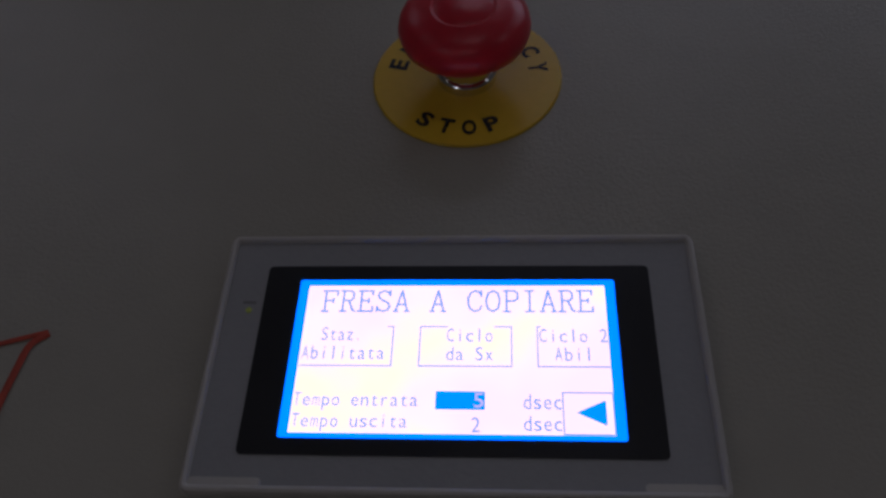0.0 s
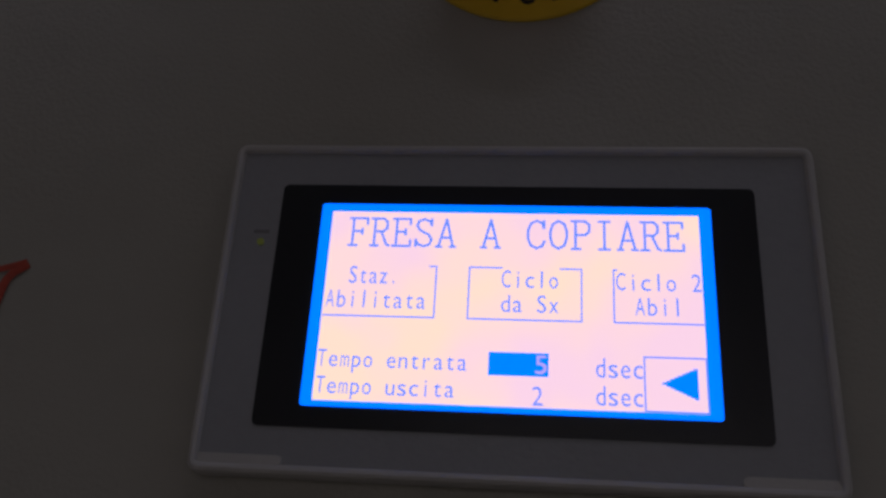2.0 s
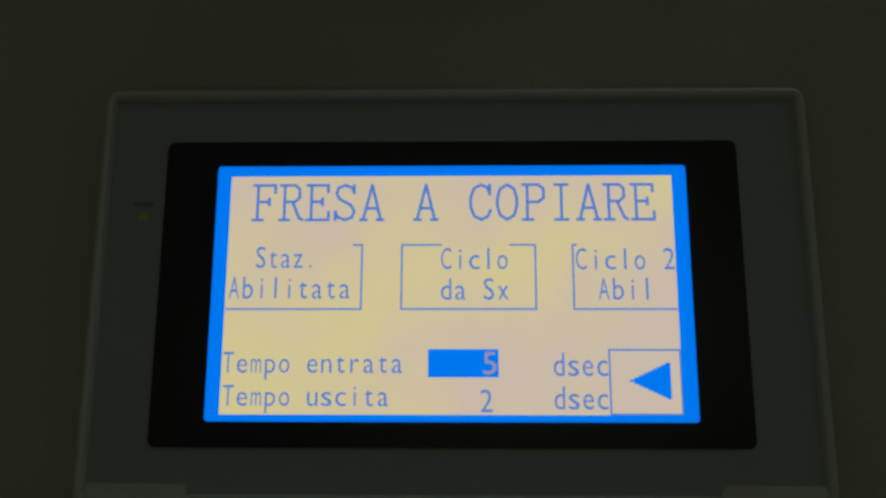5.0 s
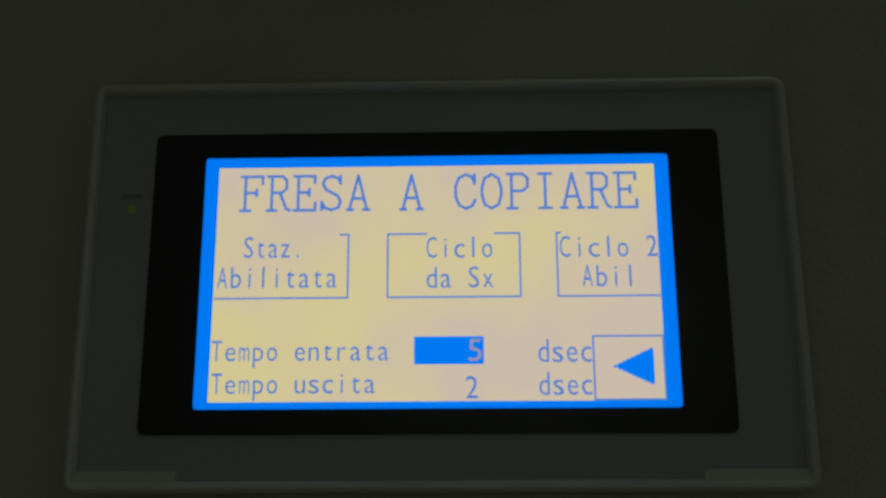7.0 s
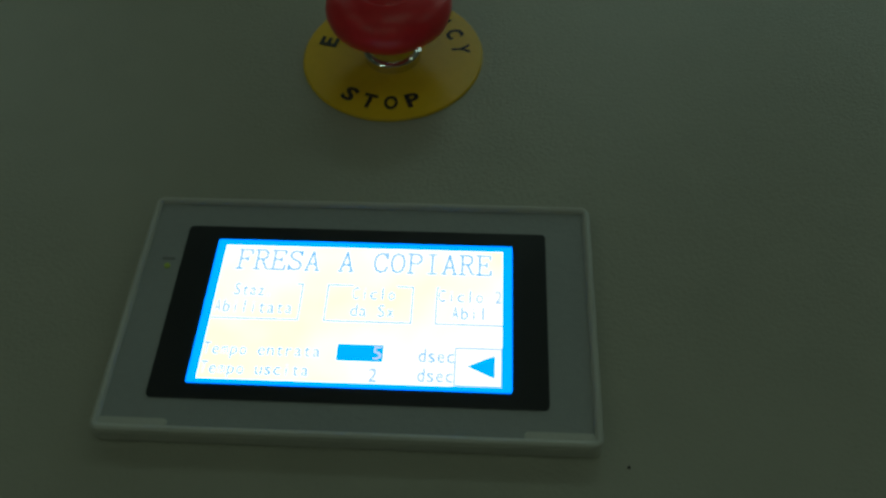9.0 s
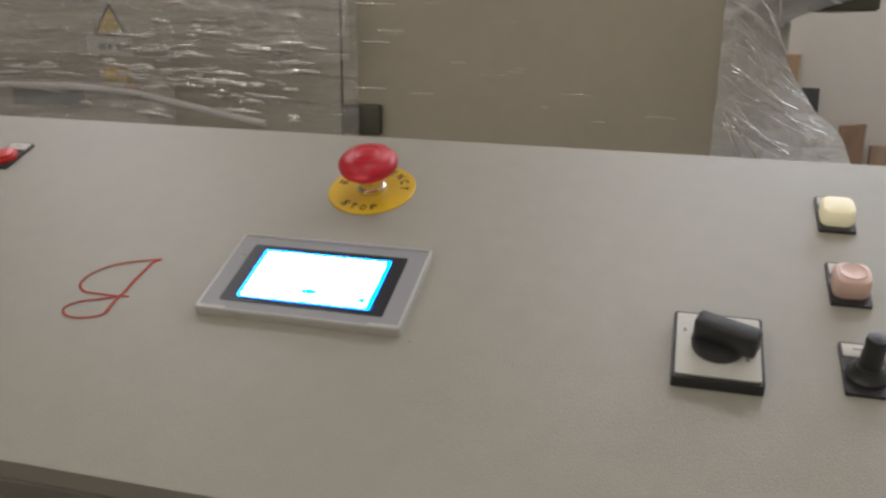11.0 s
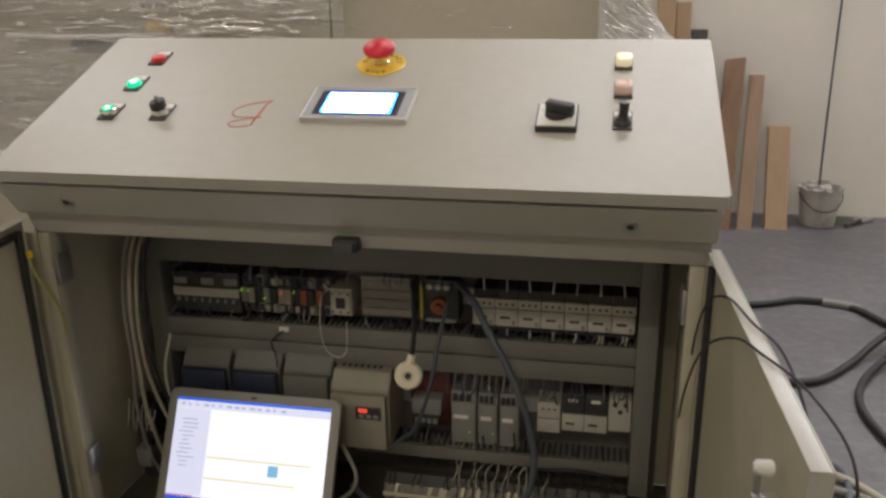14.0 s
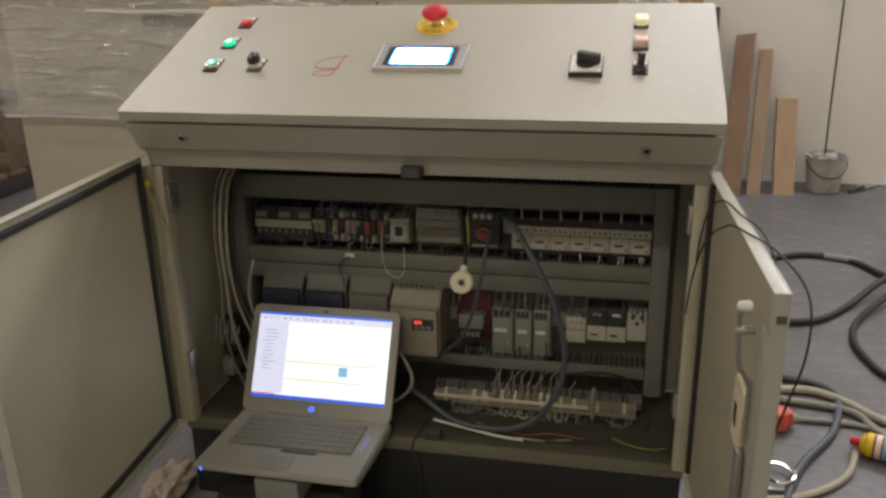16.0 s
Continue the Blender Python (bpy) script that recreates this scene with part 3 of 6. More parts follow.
# dents and screw dots on the lid
for u, v in ((0.6925, 0.1685), (1.16, 0.45)):
    cpart("paint_chip", join(cyl((u, v, 0.0), (u, v, 0.0005), 0.0006, seg=8), None, PANEL), INK, "", top)

# ---- things on the sloping lid ----


def on_lid(u, v, turn=0.0):
    return PANEL @ pose(u, v, 0.0, 0, 0, turn)


# operator terminal
hmi = _thing("operator_terminal", on_lid(0.589, 0.2255), "grey operator terminal with a lit text screen, set in the lid", "control screen", "", "")
HU, HV0, HV1 = 0.0942, -0.0537, 0.0555
rim = slab(-HU, HU, HV0, HV1, 0.0, 0.0062, 0.0035, bev=0.0018)
part("housing", rim, HMI_RIM, hmi, "silver-grey plastic housing")
# a rounded rim that stands proud; along the foot it is broad at both ends and narrow between
def ring_line(inset):
    r, x, y0, y1, out = 0.0040 - inset, HU - inset, HV0 + inset, HV1 - inset, []
    for cx, cy, a0 in ((x - r, y1 - r, 0), (-x + r, y1 - r, 90), (-x + r, y0 + r, 180), (x - r, y0 + r, 270)):
        out += [(cx + r * math.cos(radians(a0 + 15 * k)), cy + r * math.sin(radians(a0 + 15 * k))) for k in range(7)]
    return out


rb = bmesh.new()
loops = [[rb.verts.new((x, y, z)) for x, y in ring_line(i)] for i, z in ((0.0, 0.0045), (0.0001, 0.0070), (0.0007, 0.0083), (0.0016, 0.0088), (0.0025, 0.0085), (0.0031, 0.0077), (0.0033, 0.0066))]
for la, lb in zip(loops, loops[1:]):
    for k in range(len(la)):
        rb.faces.new((la[k], la[(k + 1) % len(la)], lb[(k + 1) % len(lb)], lb[k]))
part("raised_rim", rb, HMI_RIM, hmi)
for sx in (-1, 1):
    x0, x1 = sorted((sx * 0.0655, sx * (HU - 0.0026)))
    part("foot_step", slab(x0, x1, HV0 + 0.0022, HV0 + 0.0058, 0.0064, 0.0079, 0.0012, bev=0.0006), HMI_RIM, hmi)
part("face_plate", slab(-HU + 0.003, HU - 0.003, HV0 + 0.003, HV1 - 0.003, 0.006, 0.0070, 0.001), HMI_FACE, hmi, "mid-grey face plate")
mask = slab(0.5128 - 0.589, 0.6640 - 0.589, 0.1862 - 0.2255, 0.2660 - 0.2255, 0.0068, 0.0074, 0.002)
part("screen_mask", mask, HMI_BLACK, hmi, "glossy black screen border")
scr = part("screen", slab(0.5268 - 0.589, 0.6502 - 0.589, 0.1926 - 0.2255, 0.2590 - 0.2255, 0.0072, 0.0078, 0.0009), LCD_BLUE, hmi, "glowing blue-edged text display")


def sbox(u0, u1, v0, v1, z0, material, name):
    return part(name, box(u0 - 0.589, u1 - 0.589, v0 - 0.2255, v1 - 0.2255, z0, z0 + 0.0002), material, scr, smooth=False)


def stext(body, u0, u1, v0, v1, material=LCD_LINE):
    """One row of the display's narrow fixed-pitch characters, each in its own cell."""
    glyphs = []
    for k, ch in enumerate(body):
        if ch == " ":
            continue
        cu = bpy.data.curves.new("lettering", "FONT")
        cu.body, cu.size, cu.offset, cu.resolution_u = ch, 1.0, -0.004, 3
        tmp = bpy.data.objects.new("lettering", cu)
        glyphs.append((k, ch, bpy.data.meshes.new_from_object(tmp)))
        bpy.data.objects.remove(tmp)
        bpy.data.curves.remove(cu)
    lo = min(v.co.y for _, _, me in glyphs for v in me.vertices)
    hi = max(v.co.y for _, _, me in glyphs for v in me.vertices)
    step = (u1 - u0) / (len(body) - 0.18)
    for k, ch, me in glyphs:
        ax, bx = min(v.co.x for v in me.vertices), max(v.co.x for v in me.vertices)
        wide = step * (0.16 if ch in "il." else 0.60 if ch in "tr" else 0.74)
        mid = u0 - 0.589 + step * (k + 0.41)
        for v in me.vertices:
            v.co = (mid + ((v.co.x - ax) / (bx - ax) - 0.5) * wide, v0 - 0.2255 + (v.co.y - lo) / (hi - lo) * (v1 - v0), 0.00815)
        me.materials.append(material)
        new("text", me).parent = scr


sbox(0.5305, 0.6464, 0.1943, 0.2562, 0.0078, LCD_FIELD, "text_field")
# the heading in thin serifed capitals, letter by letter
def serif(ch, u0, u1, v0, v1):
    w, h, s = u1 - u0, v1 - v0, 0.00075
    def bar(a, b, c, d, k=s):
        p0, p1 = Vector((u0 + a * w - 0.589, v0 + b * h - 0.2255, 0)), Vector((u0 + c * w - 0.589, v0 + d * h - 0.2255, 0))
        dr = (p1 - p0).normalized()
        e = Vector((-dr.y, dr.x, 0)) * k / 2
        return [p0 - e - dr * k / 3, p1 - e + dr * k / 3, p1 + e + dr * k / 3, p0 + e - dr * k / 3]
    arcs = lambda pts: [bar(*a, *b) for a, b in zip(pts, pts[1:])]
    G = {
        "F": [bar(.2, 0, .2, 1), bar(0, 1, .95, 1), bar(.95, 1, .95, .78), bar(.2, .52, .7, .52), bar(.7, .62, .7, .42), bar(.0, 0, .45, 0)],
        "R": [bar(.2, 0, .2, 1), bar(0, 0, .42, 0), bar(0, 1, .2, 1)] + arcs([(.2, 1), (.65, 1), (.85, .88), (.85, .64), (.65, .52), (.2, .52)]) + arcs([(.55, .52), (.85, .05), (1, 0)]),
        "E": [bar(.2, 0, .2, 1), bar(0, 1, .92, 1), bar(.92, 1, .92, .8), bar(.2, .52, .68, .52), bar(.68, .62, .68, .42), bar(0, 0, .95, 0), bar(.95, 0, .95, .22)],
        "S": arcs([(.88, .78), (.8, .92), (.5, 1), (.2, .92), (.12, .76), (.25, .6), (.75, .42), (.9, .25), (.8, .07), (.5, 0), (.2, .07), (.08, .22)]) + [bar(.88, 1, .88, .76), bar(.08, 0, .08, .24)],
        "A": [bar(.5, 1, .12, 0), bar(.5, 1, .88, 0), bar(.25, .33, .75, .33), bar(0, 0, .28, 0), bar(.72, 0, 1, 0)],
        "C": arcs([(.92, .74), (.82, .92), (.55, 1), (.25, .9), (.1, .65), (.1, .35), (.25, .1), (.55, 0), (.82, .08), (.95, .26)]) + [bar(.92, 1, .92, .72)],
        "O": arcs([(.5, 1), (.2, .88), (.08, .6), (.08, .4), (.2, .12), (.5, 0), (.8, .12), (.92, .4), (.92, .6), (.8, .88), (.5, 1)]),
        "P": [bar(.2, 0, .2, 1), bar(0, 0, .45, 0), bar(0, 1, .2, 1)] + arcs([(.2, 1), (.68, 1), (.9, .88), (.9, .62), (.68, .5), (.2, .5)]),
        "I": [bar(.5, 0, .5, 1), bar(.22, 1, .78, 1), bar(.22, 0, .78, 0)],
    }[ch]
    bm = bmesh.new()
    for k, quad in enumerate(G):
        bm.faces.new([bm.verts.new((p.x, p.y, 0.00815 + 0.00001 * k)) for p in quad])
    return bm


U0, U1, V0, V1 = 0.5362, 0.6423, 0.2443, 0.2537
pitch = (U1 - U0) / 15
for k, ch in enumerate("FRESA A COPIARE"):
    if ch != " ":
        part("heading_letter", serif(ch, U0 + k * pitch + 0.0004, U0 + (k + 1) * pitch - 0.0006, V0, V1), LCD_LINE, scr, smooth=False)
L = 0.00045
for u0, u1, v0, v1 in ((0.5308, 0.5658, 0.2206, 0.2206 + L), (0.5658 - L, 0.5658, 0.2206 + L, 0.2378), (0.5632, 0.5658 - L, 0.2378 - L, 0.2378),
                       (0.5757, 0.6106, 0.2206, 0.2206 + L), (0.5757, 0.5757 + L, 0.2206 + L, 0.2378), (0.6106 - L, 0.6106, 0.2206 + L, 0.2378), (0.5757 + L, 0.5862, 0.2378 - L, 0.2378),
                       (0.6037, 0.6106 - L, 0.2378 - L, 0.2378), (0.6198, 0.6464, 0.2206, 0.2206 + L), (0.6198, 0.6198 + L, 0.2206 + L, 0.2378), (0.6198 + L, 0.6212, 0.2378 - L, 0.2378),
                       (0.6282, 0.6282 + L, 0.1943, 0.2107), (0.6282 + L, 0.6464, 0.2107 - L, 0.2107), (0.6282 + L, 0.6464, 0.1943, 0.1943 + L), (0.6464 - L, 0.6464, 0.1948, 0.2102)):
    sbox(u0, u1, v0, v1, 0.0080, LCD_LINE, "ruled_line")
for body, u0, u1, v0, v1 in (("Staz.", 0.538, 0.5536, 0.2315, 0.2372), ("Abilitata", 0.5313, 0.5628, 0.2235, 0.2292), ("Ciclo", 0.5859, 0.6034, 0.2311, 0.2368), ("da Sx", 0.5859, 0.6035, 0.2232, 0.2288),
                             ("Ciclo 2", 0.6206, 0.6462, 0.231, 0.2367), ("Abil", 0.6262, 0.6402, 0.2232, 0.2289), ("Tempo entrata", 0.5308, 0.5765, 0.2029, 0.2099), ("Tempo uscita", 0.5312, 0.5731, 0.1947, 0.2016),
                             ("2", 0.5958, 0.5992, 0.195, 0.2006), ("dsec", 0.6143, 0.6281, 0.2039, 0.2098), ("dsec", 0.6143, 0.6279, 0.1957, 0.2014)):
    stext(body, u0, u1, v0, v1)
sbox(0.5829, 0.6006, 0.2036, 0.2106, 0.0080, LCD_BLUE, "entry_field")
lettering("text", "5", 0.5967 - 0.589, 0.6001 - 0.589, 0.2043 - 0.2255, 0.2099 - 0.2255, 0.00835, LCD_LIL, scr, bold=0.0)
tri = bmesh.new()
steps = 9
for k in range(steps):
    a, b = k / steps, (k + 1) / steps
    h = 0.0047 * (k + 0.6) / steps
    box(0.6334 + 0.0101 * a - 0.589, 0.6334 + 0.0101 * b - 0.589, 0.2028 - h - 0.2255, 0.2028 + h - 0.2255, 0.0080, 0.00825, bm=tri)
part("arrow_key", tri, LCD_BLUE, scr, smooth=False)
part("status_led", cyl((0.5074 - 0.589, 0.2453 - 0.2255, 0.0068), (0.5074 - 0.589, 0.2453 - 0.2255, 0.0076), 0.0012, seg=12), LED_DIM, hmi, "dim olive-green status lamp")
part("led_caption", box(0.5046 - 0.589, 0.5098 - 0.589, 0.2484 - 0.2255, 0.2496 - 0.2255, 0.0069, 0.00715), PRINT, hmi)

# emergency stop
est = _thing("emergency_stop", on_lid(0.590, 0.3815), "red mushroom emergency stop button on a round yellow plate", "stop button", "", "")
part("yellow_plate", lathe([(0, 0.0), (0.0455, 0.0), (0.0457, 0.0008), (0.0450, 0.0016), (0, 0.0016)], 56), YELLOW, est, "round yellow warning plate")
part("collar", lathe([(0.0145, 0.0016), (0.0145, 0.006), (0.0135, 0.007), (0.0125, 0.0075), (0.0125, 0.0135), (0.0145, 0.015), (0.0145, 0.020), (0.012, 0.022), (0, 0.022)], 36), CHROME, est, "bright metal collar")
part("mushroom_head", lathe([(0.011, 0.018), (0.016, 0.0192), (0.024, 0.0225), (0.0292, 0.0275), (0.0304, 0.0320), (0.0296, 0.0362), (0.0262, 0.0402), (0.0205, 0.0428), (0.0150, 0.0438), (0.0135, 0.0432), (0.0125, 0.0437), (0.006, 0.0448), (0, 0.0450)], 48), RED_PL, est, "red plastic mushroom head")


def ring_text(body, r, start, step, height, width, flip):
    for k, ch in enumerate(body):
        a = radians(start + step * k)
        ob = lettering("letter", ch, -width / 2, width / 2, -height / 2, height / 2, 0.00185, INK, est, bold=0.035)
        turn = a - math.pi / 2 if not flip else a + math.pi / 2
        ob.data.transform(Matrix.Translation((r * math.cos(a), r * math.sin(a), 0)) @ Matrix.Rotation(turn, 4, "Z"))


ring_text("STOP", 0.0345, 270 - 33, 18, 0.0092, 0.0068, True)
ring_text("EMERGENCY", 0.0345, 166, -19.8, 0.0092, 0.0066, False)


# 22 mm operators on label carriers, 30 x 50 mm
def carrier(kind, u, v, label, turn=0.0, legend=True):
    t = _thing(kind, on_lid(u, v, turn), label, "push button" if "button" in kind else "switch", "", "")
    part("label_carrier", slab(-0.0155, 0.0155, -0.020, 0.034, 0.0, 0.003, 0.002, bev=0.0006), BLACK, t, "black plastic label carrier")
    if legend:
        part("legend_plate", box(-0.0135, 0.0135, 0.0185, 0.0320, 0.003, 0.0036, 0.0002), PAPER, t, "blank white legend plate")
        part("legend_print", box(-0.006, 0.004, 0.0255, 0.0268, 0.0036, 0.0038), PRINT, t)
    return t


def round_button(u, v, label, lens, core=None, turn=0.0):
    t = carrier("push_button", u, v, label, turn)
    part("bezel", lathe([(0.0148, 0.003), (0.0148, 0.0062), (0.0140, 0.0074), (0.0124, 0.0077), (0.0120, 0.0060)], 36), lens, t)
    part("cap", lathe([(0.0118, 0.005), (0.0118, 0.0088), (0.0112, 0.0098), (0.0075, 0.0104), (0, 0.0106)], 32), lens, t)
    if core:
        part("lamp_core", lathe([(0.0072, 0.01042), (0.0058, 0.0109), (0, 0.0112)], 20), core, t)
    return t


round_button(0.1325, 0.388, "red round push button with a white legend plate", RED_BTN)
round_button(0.1305, 0.2865, "lit green push button, upper of two", GREEN_LIT, GREEN_CORE)
g2 = _thing("push_button", on_lid(0.132, 0.1825), "lit green push button with metal ring, lower of two", "push button", "", "")
part("label_carrier", slab(-0.0155, 0.0155, -0.020, 0.034, 0.0, 0.003, 0.002, bev=0.0006), BLACK, g2, "black plastic label carrier")
part("legend_plate", box(-0.0135, 0.0135, 0.0185, 0.0320, 0.003, 0.0036, 0.0002), PAPER, g2)
part("bezel", lathe([(0.0148, 0.003), (0.0150, 0.011), (0.0138, 0.0128), (0.0115, 0.0132), (0.0110, 0.010)], 36), CHROME, g2, "chrome ring")
part("cap", lathe([(0.0110, 0.010), (0.0105, 0.0136), (0.0085, 0.0142), (0, 0.0142)], 32), GREEN_LIT, g2)
part("lamp_core", lathe([(0.0055, 0.01425), (0.0045, 0.0147), (0, 0.0149)], 20), GREEN_CORE, g2)
sel = carrier("selector_switch", 0.2325, 0.1835, "black two-position selector switch with a chrome collar")
part("collar", lathe([(0.0148, 0.003), (0.0150, 0.013), (0.0142, 0.0145), (0.0125, 0.015), (0, 0.015)], 36), CHROME, sel, "chrome collar")
knob = lathe([(0.0138, 0.0150), (0.0146, 0.0175), (0.0143, 0.0270), (0.0128, 0.0295), (0.0, 0.0300)], 32)
for v in knob.verts:
    if v.co.z > 0.02:
        v.co.z += 0.22 * v.co.x
box(-0.0040, 0.0040, -0.0120, 0.0120, 0.024, 0.0335, 0.0025, knob, pose(0, 0, 0, 0, 0, 28))
part("knob", knob, BLACK, sel, "black plastic knob")


def square_button(u, v, label, lens, dished):
    t = carrier("push_button", u, v, label, 0)
    h = 0.0205 if dished else 0.0185
    cap = lathe([(0.0140, 0.003), (0.0148, 0.005), (0.0150, h - 0.006), (0.0146, h - 0.003), (0.0132, h - 0.0008), (0.0105, h), (0, h + 0.0003)], 48)
    for v in cap.verts:
        r = math.hypot(v.co.x, v.co.y)
        if r > 0.002:
            k = 0.97 / ((v.co.x / r) ** 4 + (v.co.y / r) ** 4) ** 0.25
            v.co.x, v.co.y = v.co.x * k, v.co.y * k
    part("cap", cap, lens, t)
    if dished:
        part("dish", lathe([(0.0106, 0.0206), (0.0100, 0.0218), (0.0090, 0.0212), (0.0, 0.0209)], 30), PEACH, t)
    return t


square_button(1.0345, 0.3865, "glossy ivory-white push button with rounded square cap", IVORY, False)
square_button(1.0350, 0.2855, "peach-coloured dished push button on black carrier", PEACH, True)
joy = carrier("toggle_switch", 1.0355, 0.1865, "black stub toggle lever on a black base")
part("boot", lathe([(0.0148, 0.003), (0.0145, 0.006), (0.011, 0.009), (0.009, 0.014), (0, 0.014)], 32), BLACK, joy)
lv = lathe([(0.0078, 0.012), (0.0074, 0.030), (0.0080, 0.034), (0.0074, 0.0375), (0.004, 0.0385), (0, 0.0386)], 24, None, pose(0, 0, 0, -5, 3, 0))
part("lever", lv, BLACK, joy, "black plastic lever")
rot = _thing("rotary_switch", on_lid(0.9315, 0.192), "large black rotary cam switch on a square white plate", "switch", "", "")
part("base", slab(-0.0330, 0.0330, -0.0365, 0.0365, 0.0, 0.010, 0.002, bev=0.0005), BLACK, rot)
part("dial_plate", slab(-0.0305, 0.0305, -0.0335, 0.0335, 0.010, 0.0115, 0.002), WHITE_PL, rot, "off-white dial plate")
part("dial_mark", box(-0.0255, -0.0235, 0.012, 0.016, 0.0115, 0.0117), PRINT, rot)
part("dial_mark", box(0.020, 0.0222, -0.014, -0.011, 0.0115, 0.0117), PRINT, rot)
kb = lathe([(0.0195, 0.0115), (0.0200, 0.016), (0.0185, 0.019), (0, 0.019)], 36)
box(-0.0185, 0.029, -0.0085, 0.0085, 0.0150, 0.036, 0.004, kb, pose(0, 0, 0, 0, 0, -20), 3)
part("knob", kb, BLACK, rot, "black handle knob")

# ---- inside the console ----
mp = _thing("mounting_plate", pose(0.59, 0.43, 0.2), "grey mounting plate with slotted cable ducts inside the console", "mounting plate", "", "")


def inpart(name, bm, material, parent, label=""):
    return part(name, bm, material, parent, label, inworld=True)


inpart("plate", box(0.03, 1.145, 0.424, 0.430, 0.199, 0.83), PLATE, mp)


def duct(x0, x1, z0, z1, vertical=False):
    body = inpart("cable_duct", box(x0, x1, 0.356, 0.4235, z0 + 0.002, z1 - 0.002, 0.001), DUCT, mp, "grey slotted cable duct")
    inpart("duct_cover", box(x0, x1, 0.349, 0.3555, z0, z1, 0.002), DUCT, mp)
    bm = bmesh.new()
    if not vertical:
        for k in range(int((x1 - x0) / 0.0125)):
            x = x0 + 0.006 + 0.0125 * k
            for za, zb in ((z0 - 0.0005, z0 + 0.0025), (z1 - 0.0025, z1 + 0.0005)):
                box(x, x + 0.005, 0.365, 0.412, za, zb, bm=bm)
        tagged(inpart("duct_slotting", bm, BLACK_MATT, mp), kind="stuff")


duct(0.045, 1.088, 0.702, 0.762)
duct(0.084, 1.088, 0.533, 0.572)
duct(0.084, 1.088, 0.489, 0.530)
duct(0.500, 1.088, 0.280, 0.308)
duct(1.0885, 1.128, 0.235, 0.762, True)
duct(0.045, 0.0835, 0.215, 0.7015, True)
for zr in (0.635, 0.395):
    inpart("din_rail", box(0.085, 1.087, 0.4145, 0.4235, zr - 0.0175, zr + 0.0175), ZINC, mp)


def at(x, y, z):
    return pose(x, y, z)


# motor circuit breakers: 45 mm wide, front at y = 0, x from 0
br = _thing("circuit_breaker", at(0.763, 0.345, 0.590), "white motor circuit breaker in a row of seven", "circuit breaker", "breakers in a row", "")
part("body", box(0.0006, 0.0452, 0.012, 0.070, 0.0, 0.088, 0.001), BLACK_MATT, br)
part("front", box(0.0006, 0.0452, 0.0, 0.0119, 0.014, 0.050, 0.0015), AGED_PL, br)
part("terminal_cover", box(0.0006, 0.0452, 0.003, 0.0119, 0.0505, 0.070, 0.001), AGED_PL, br)
part("rating_slot", box(0.010, 0.030, -0.0006, 0.0, 0.030, 0.035), BLACK, br)
part("rocker", box(0.034, 0.040, -0.003, 0.0, 0.018, 0.026, 0.001), GREY_PL, br)
for k in range(3):
    part("screw", cyl((0.010 + 0.0125 * k, 0.0035, 0.060), (0.010 + 0.0125 * k, 0.0022, 0.060), 0.003, seg=10), BLACK, br)
breakers = [br]
for k in range(1, 7):
    breakers.append(copy_thing(br, at(0.763 + 0.0457 * k, 0.345, 0.590)))
random.seed(4)
for k in range(7):
    bx = 0.763 + 0.0457 * k + 0.022
    w = _thing("wire", at(bx, 0.36, 0.68), "short white wire into a circuit breaker", "wire", "breaker wires", "")
    part("conductor", tube([(bx, 0.362, 0.672), (bx + 0.001, 0.350, 0.685), (bx + random.uniform(-.003, .003), 0.360, 0.7015)], 0.0021, 6), AGED_PL, w, inworld=True)
    part("conductor", tube([(bx, 0.362, 0.596), (bx + 0.002, 0.352, 0.585), (bx + random.uniform(-.004, .004), 0.360, 0.5725)], 0.0021, 6), AGED_PL, w, inworld=True)
    if k > 4:
        part("conductor", tube([(bx + 0.008, 0.362, 0.596), (bx + 0.009, 0.352, 0.585), (bx + 0.007, 0.360, 0.5725)], 0.0021, 6), AGED_PL, w, inworld=True)

# controller with a white terminal strip
plc = _thing("controller", at(0.11, 0.345, 0.59), "black programmable controller with a white label strip", "controller", "", "")
part("body", box(0, 0.152, 0.006, 0.070, 0.0, 0.090, 0.002), BLACK, plc)
part("label_strip", box(0.001, 0.151, 0.0, 0.0059, 0.036, 0.056, 0.001), AGED_PL, plc, "off-white label strip")
for k, x in enumerate((0.004, 0.066, 0.118)):
    part("terminal_block", box(x, x + 0.03, 0.001, 0.0058, 0.062, 0.078, 0.002), GREY_PL, plc)
for k in range(8):
    part("terminal_screw", box(0.008 + 0.018 * k, 0.0125 + 0.018 * k, 0.001, 0.0058, 0.022, 0.031, 0.0008), GREY_PL, plc)
# slim relays
random.seed(9)
COLS = [GREY_PL, BEIGE_PL, BLACK, GREY_PL, BLACK, BEIGE_PL, BEIGE_PL, BLUE_PL, ORANGE, BLACK, ORANGE, BLACK]
for k, c in enumerate(COLS):
    x = 0.264 + 0.0164 * k
    rl = _thing("relay", at(x, 0.352, 0.592), "slim plug-in relay on the rail", "relay", "relays on the rail", "")
    part("socket", box(0.0005, 0.0158, 0.010, 0.062, 0.0, 0.085, 0.001), BLACK if c is not BLACK else GREY_PL, rl)
    part("relay_case", box(0.001, 0.0152, random.uniform(-.006, .004), 0.0099, 0.026, 0.060, 0.001), c, rl)
    part("terminal", box(0.003, 0.0125, 0.002, 0.0099, 0.066, 0.080, 0.002), random.choice((BLUE_PL, GREY_PL, BLACK, AGED_PL)), rl)
    part("terminal", box(0.003, 0.0125, 0.002, 0.0099, 0.006, 0.019, 0.002), random.choice((GREY_PL, BLACK, BEIGE_PL)), rl)
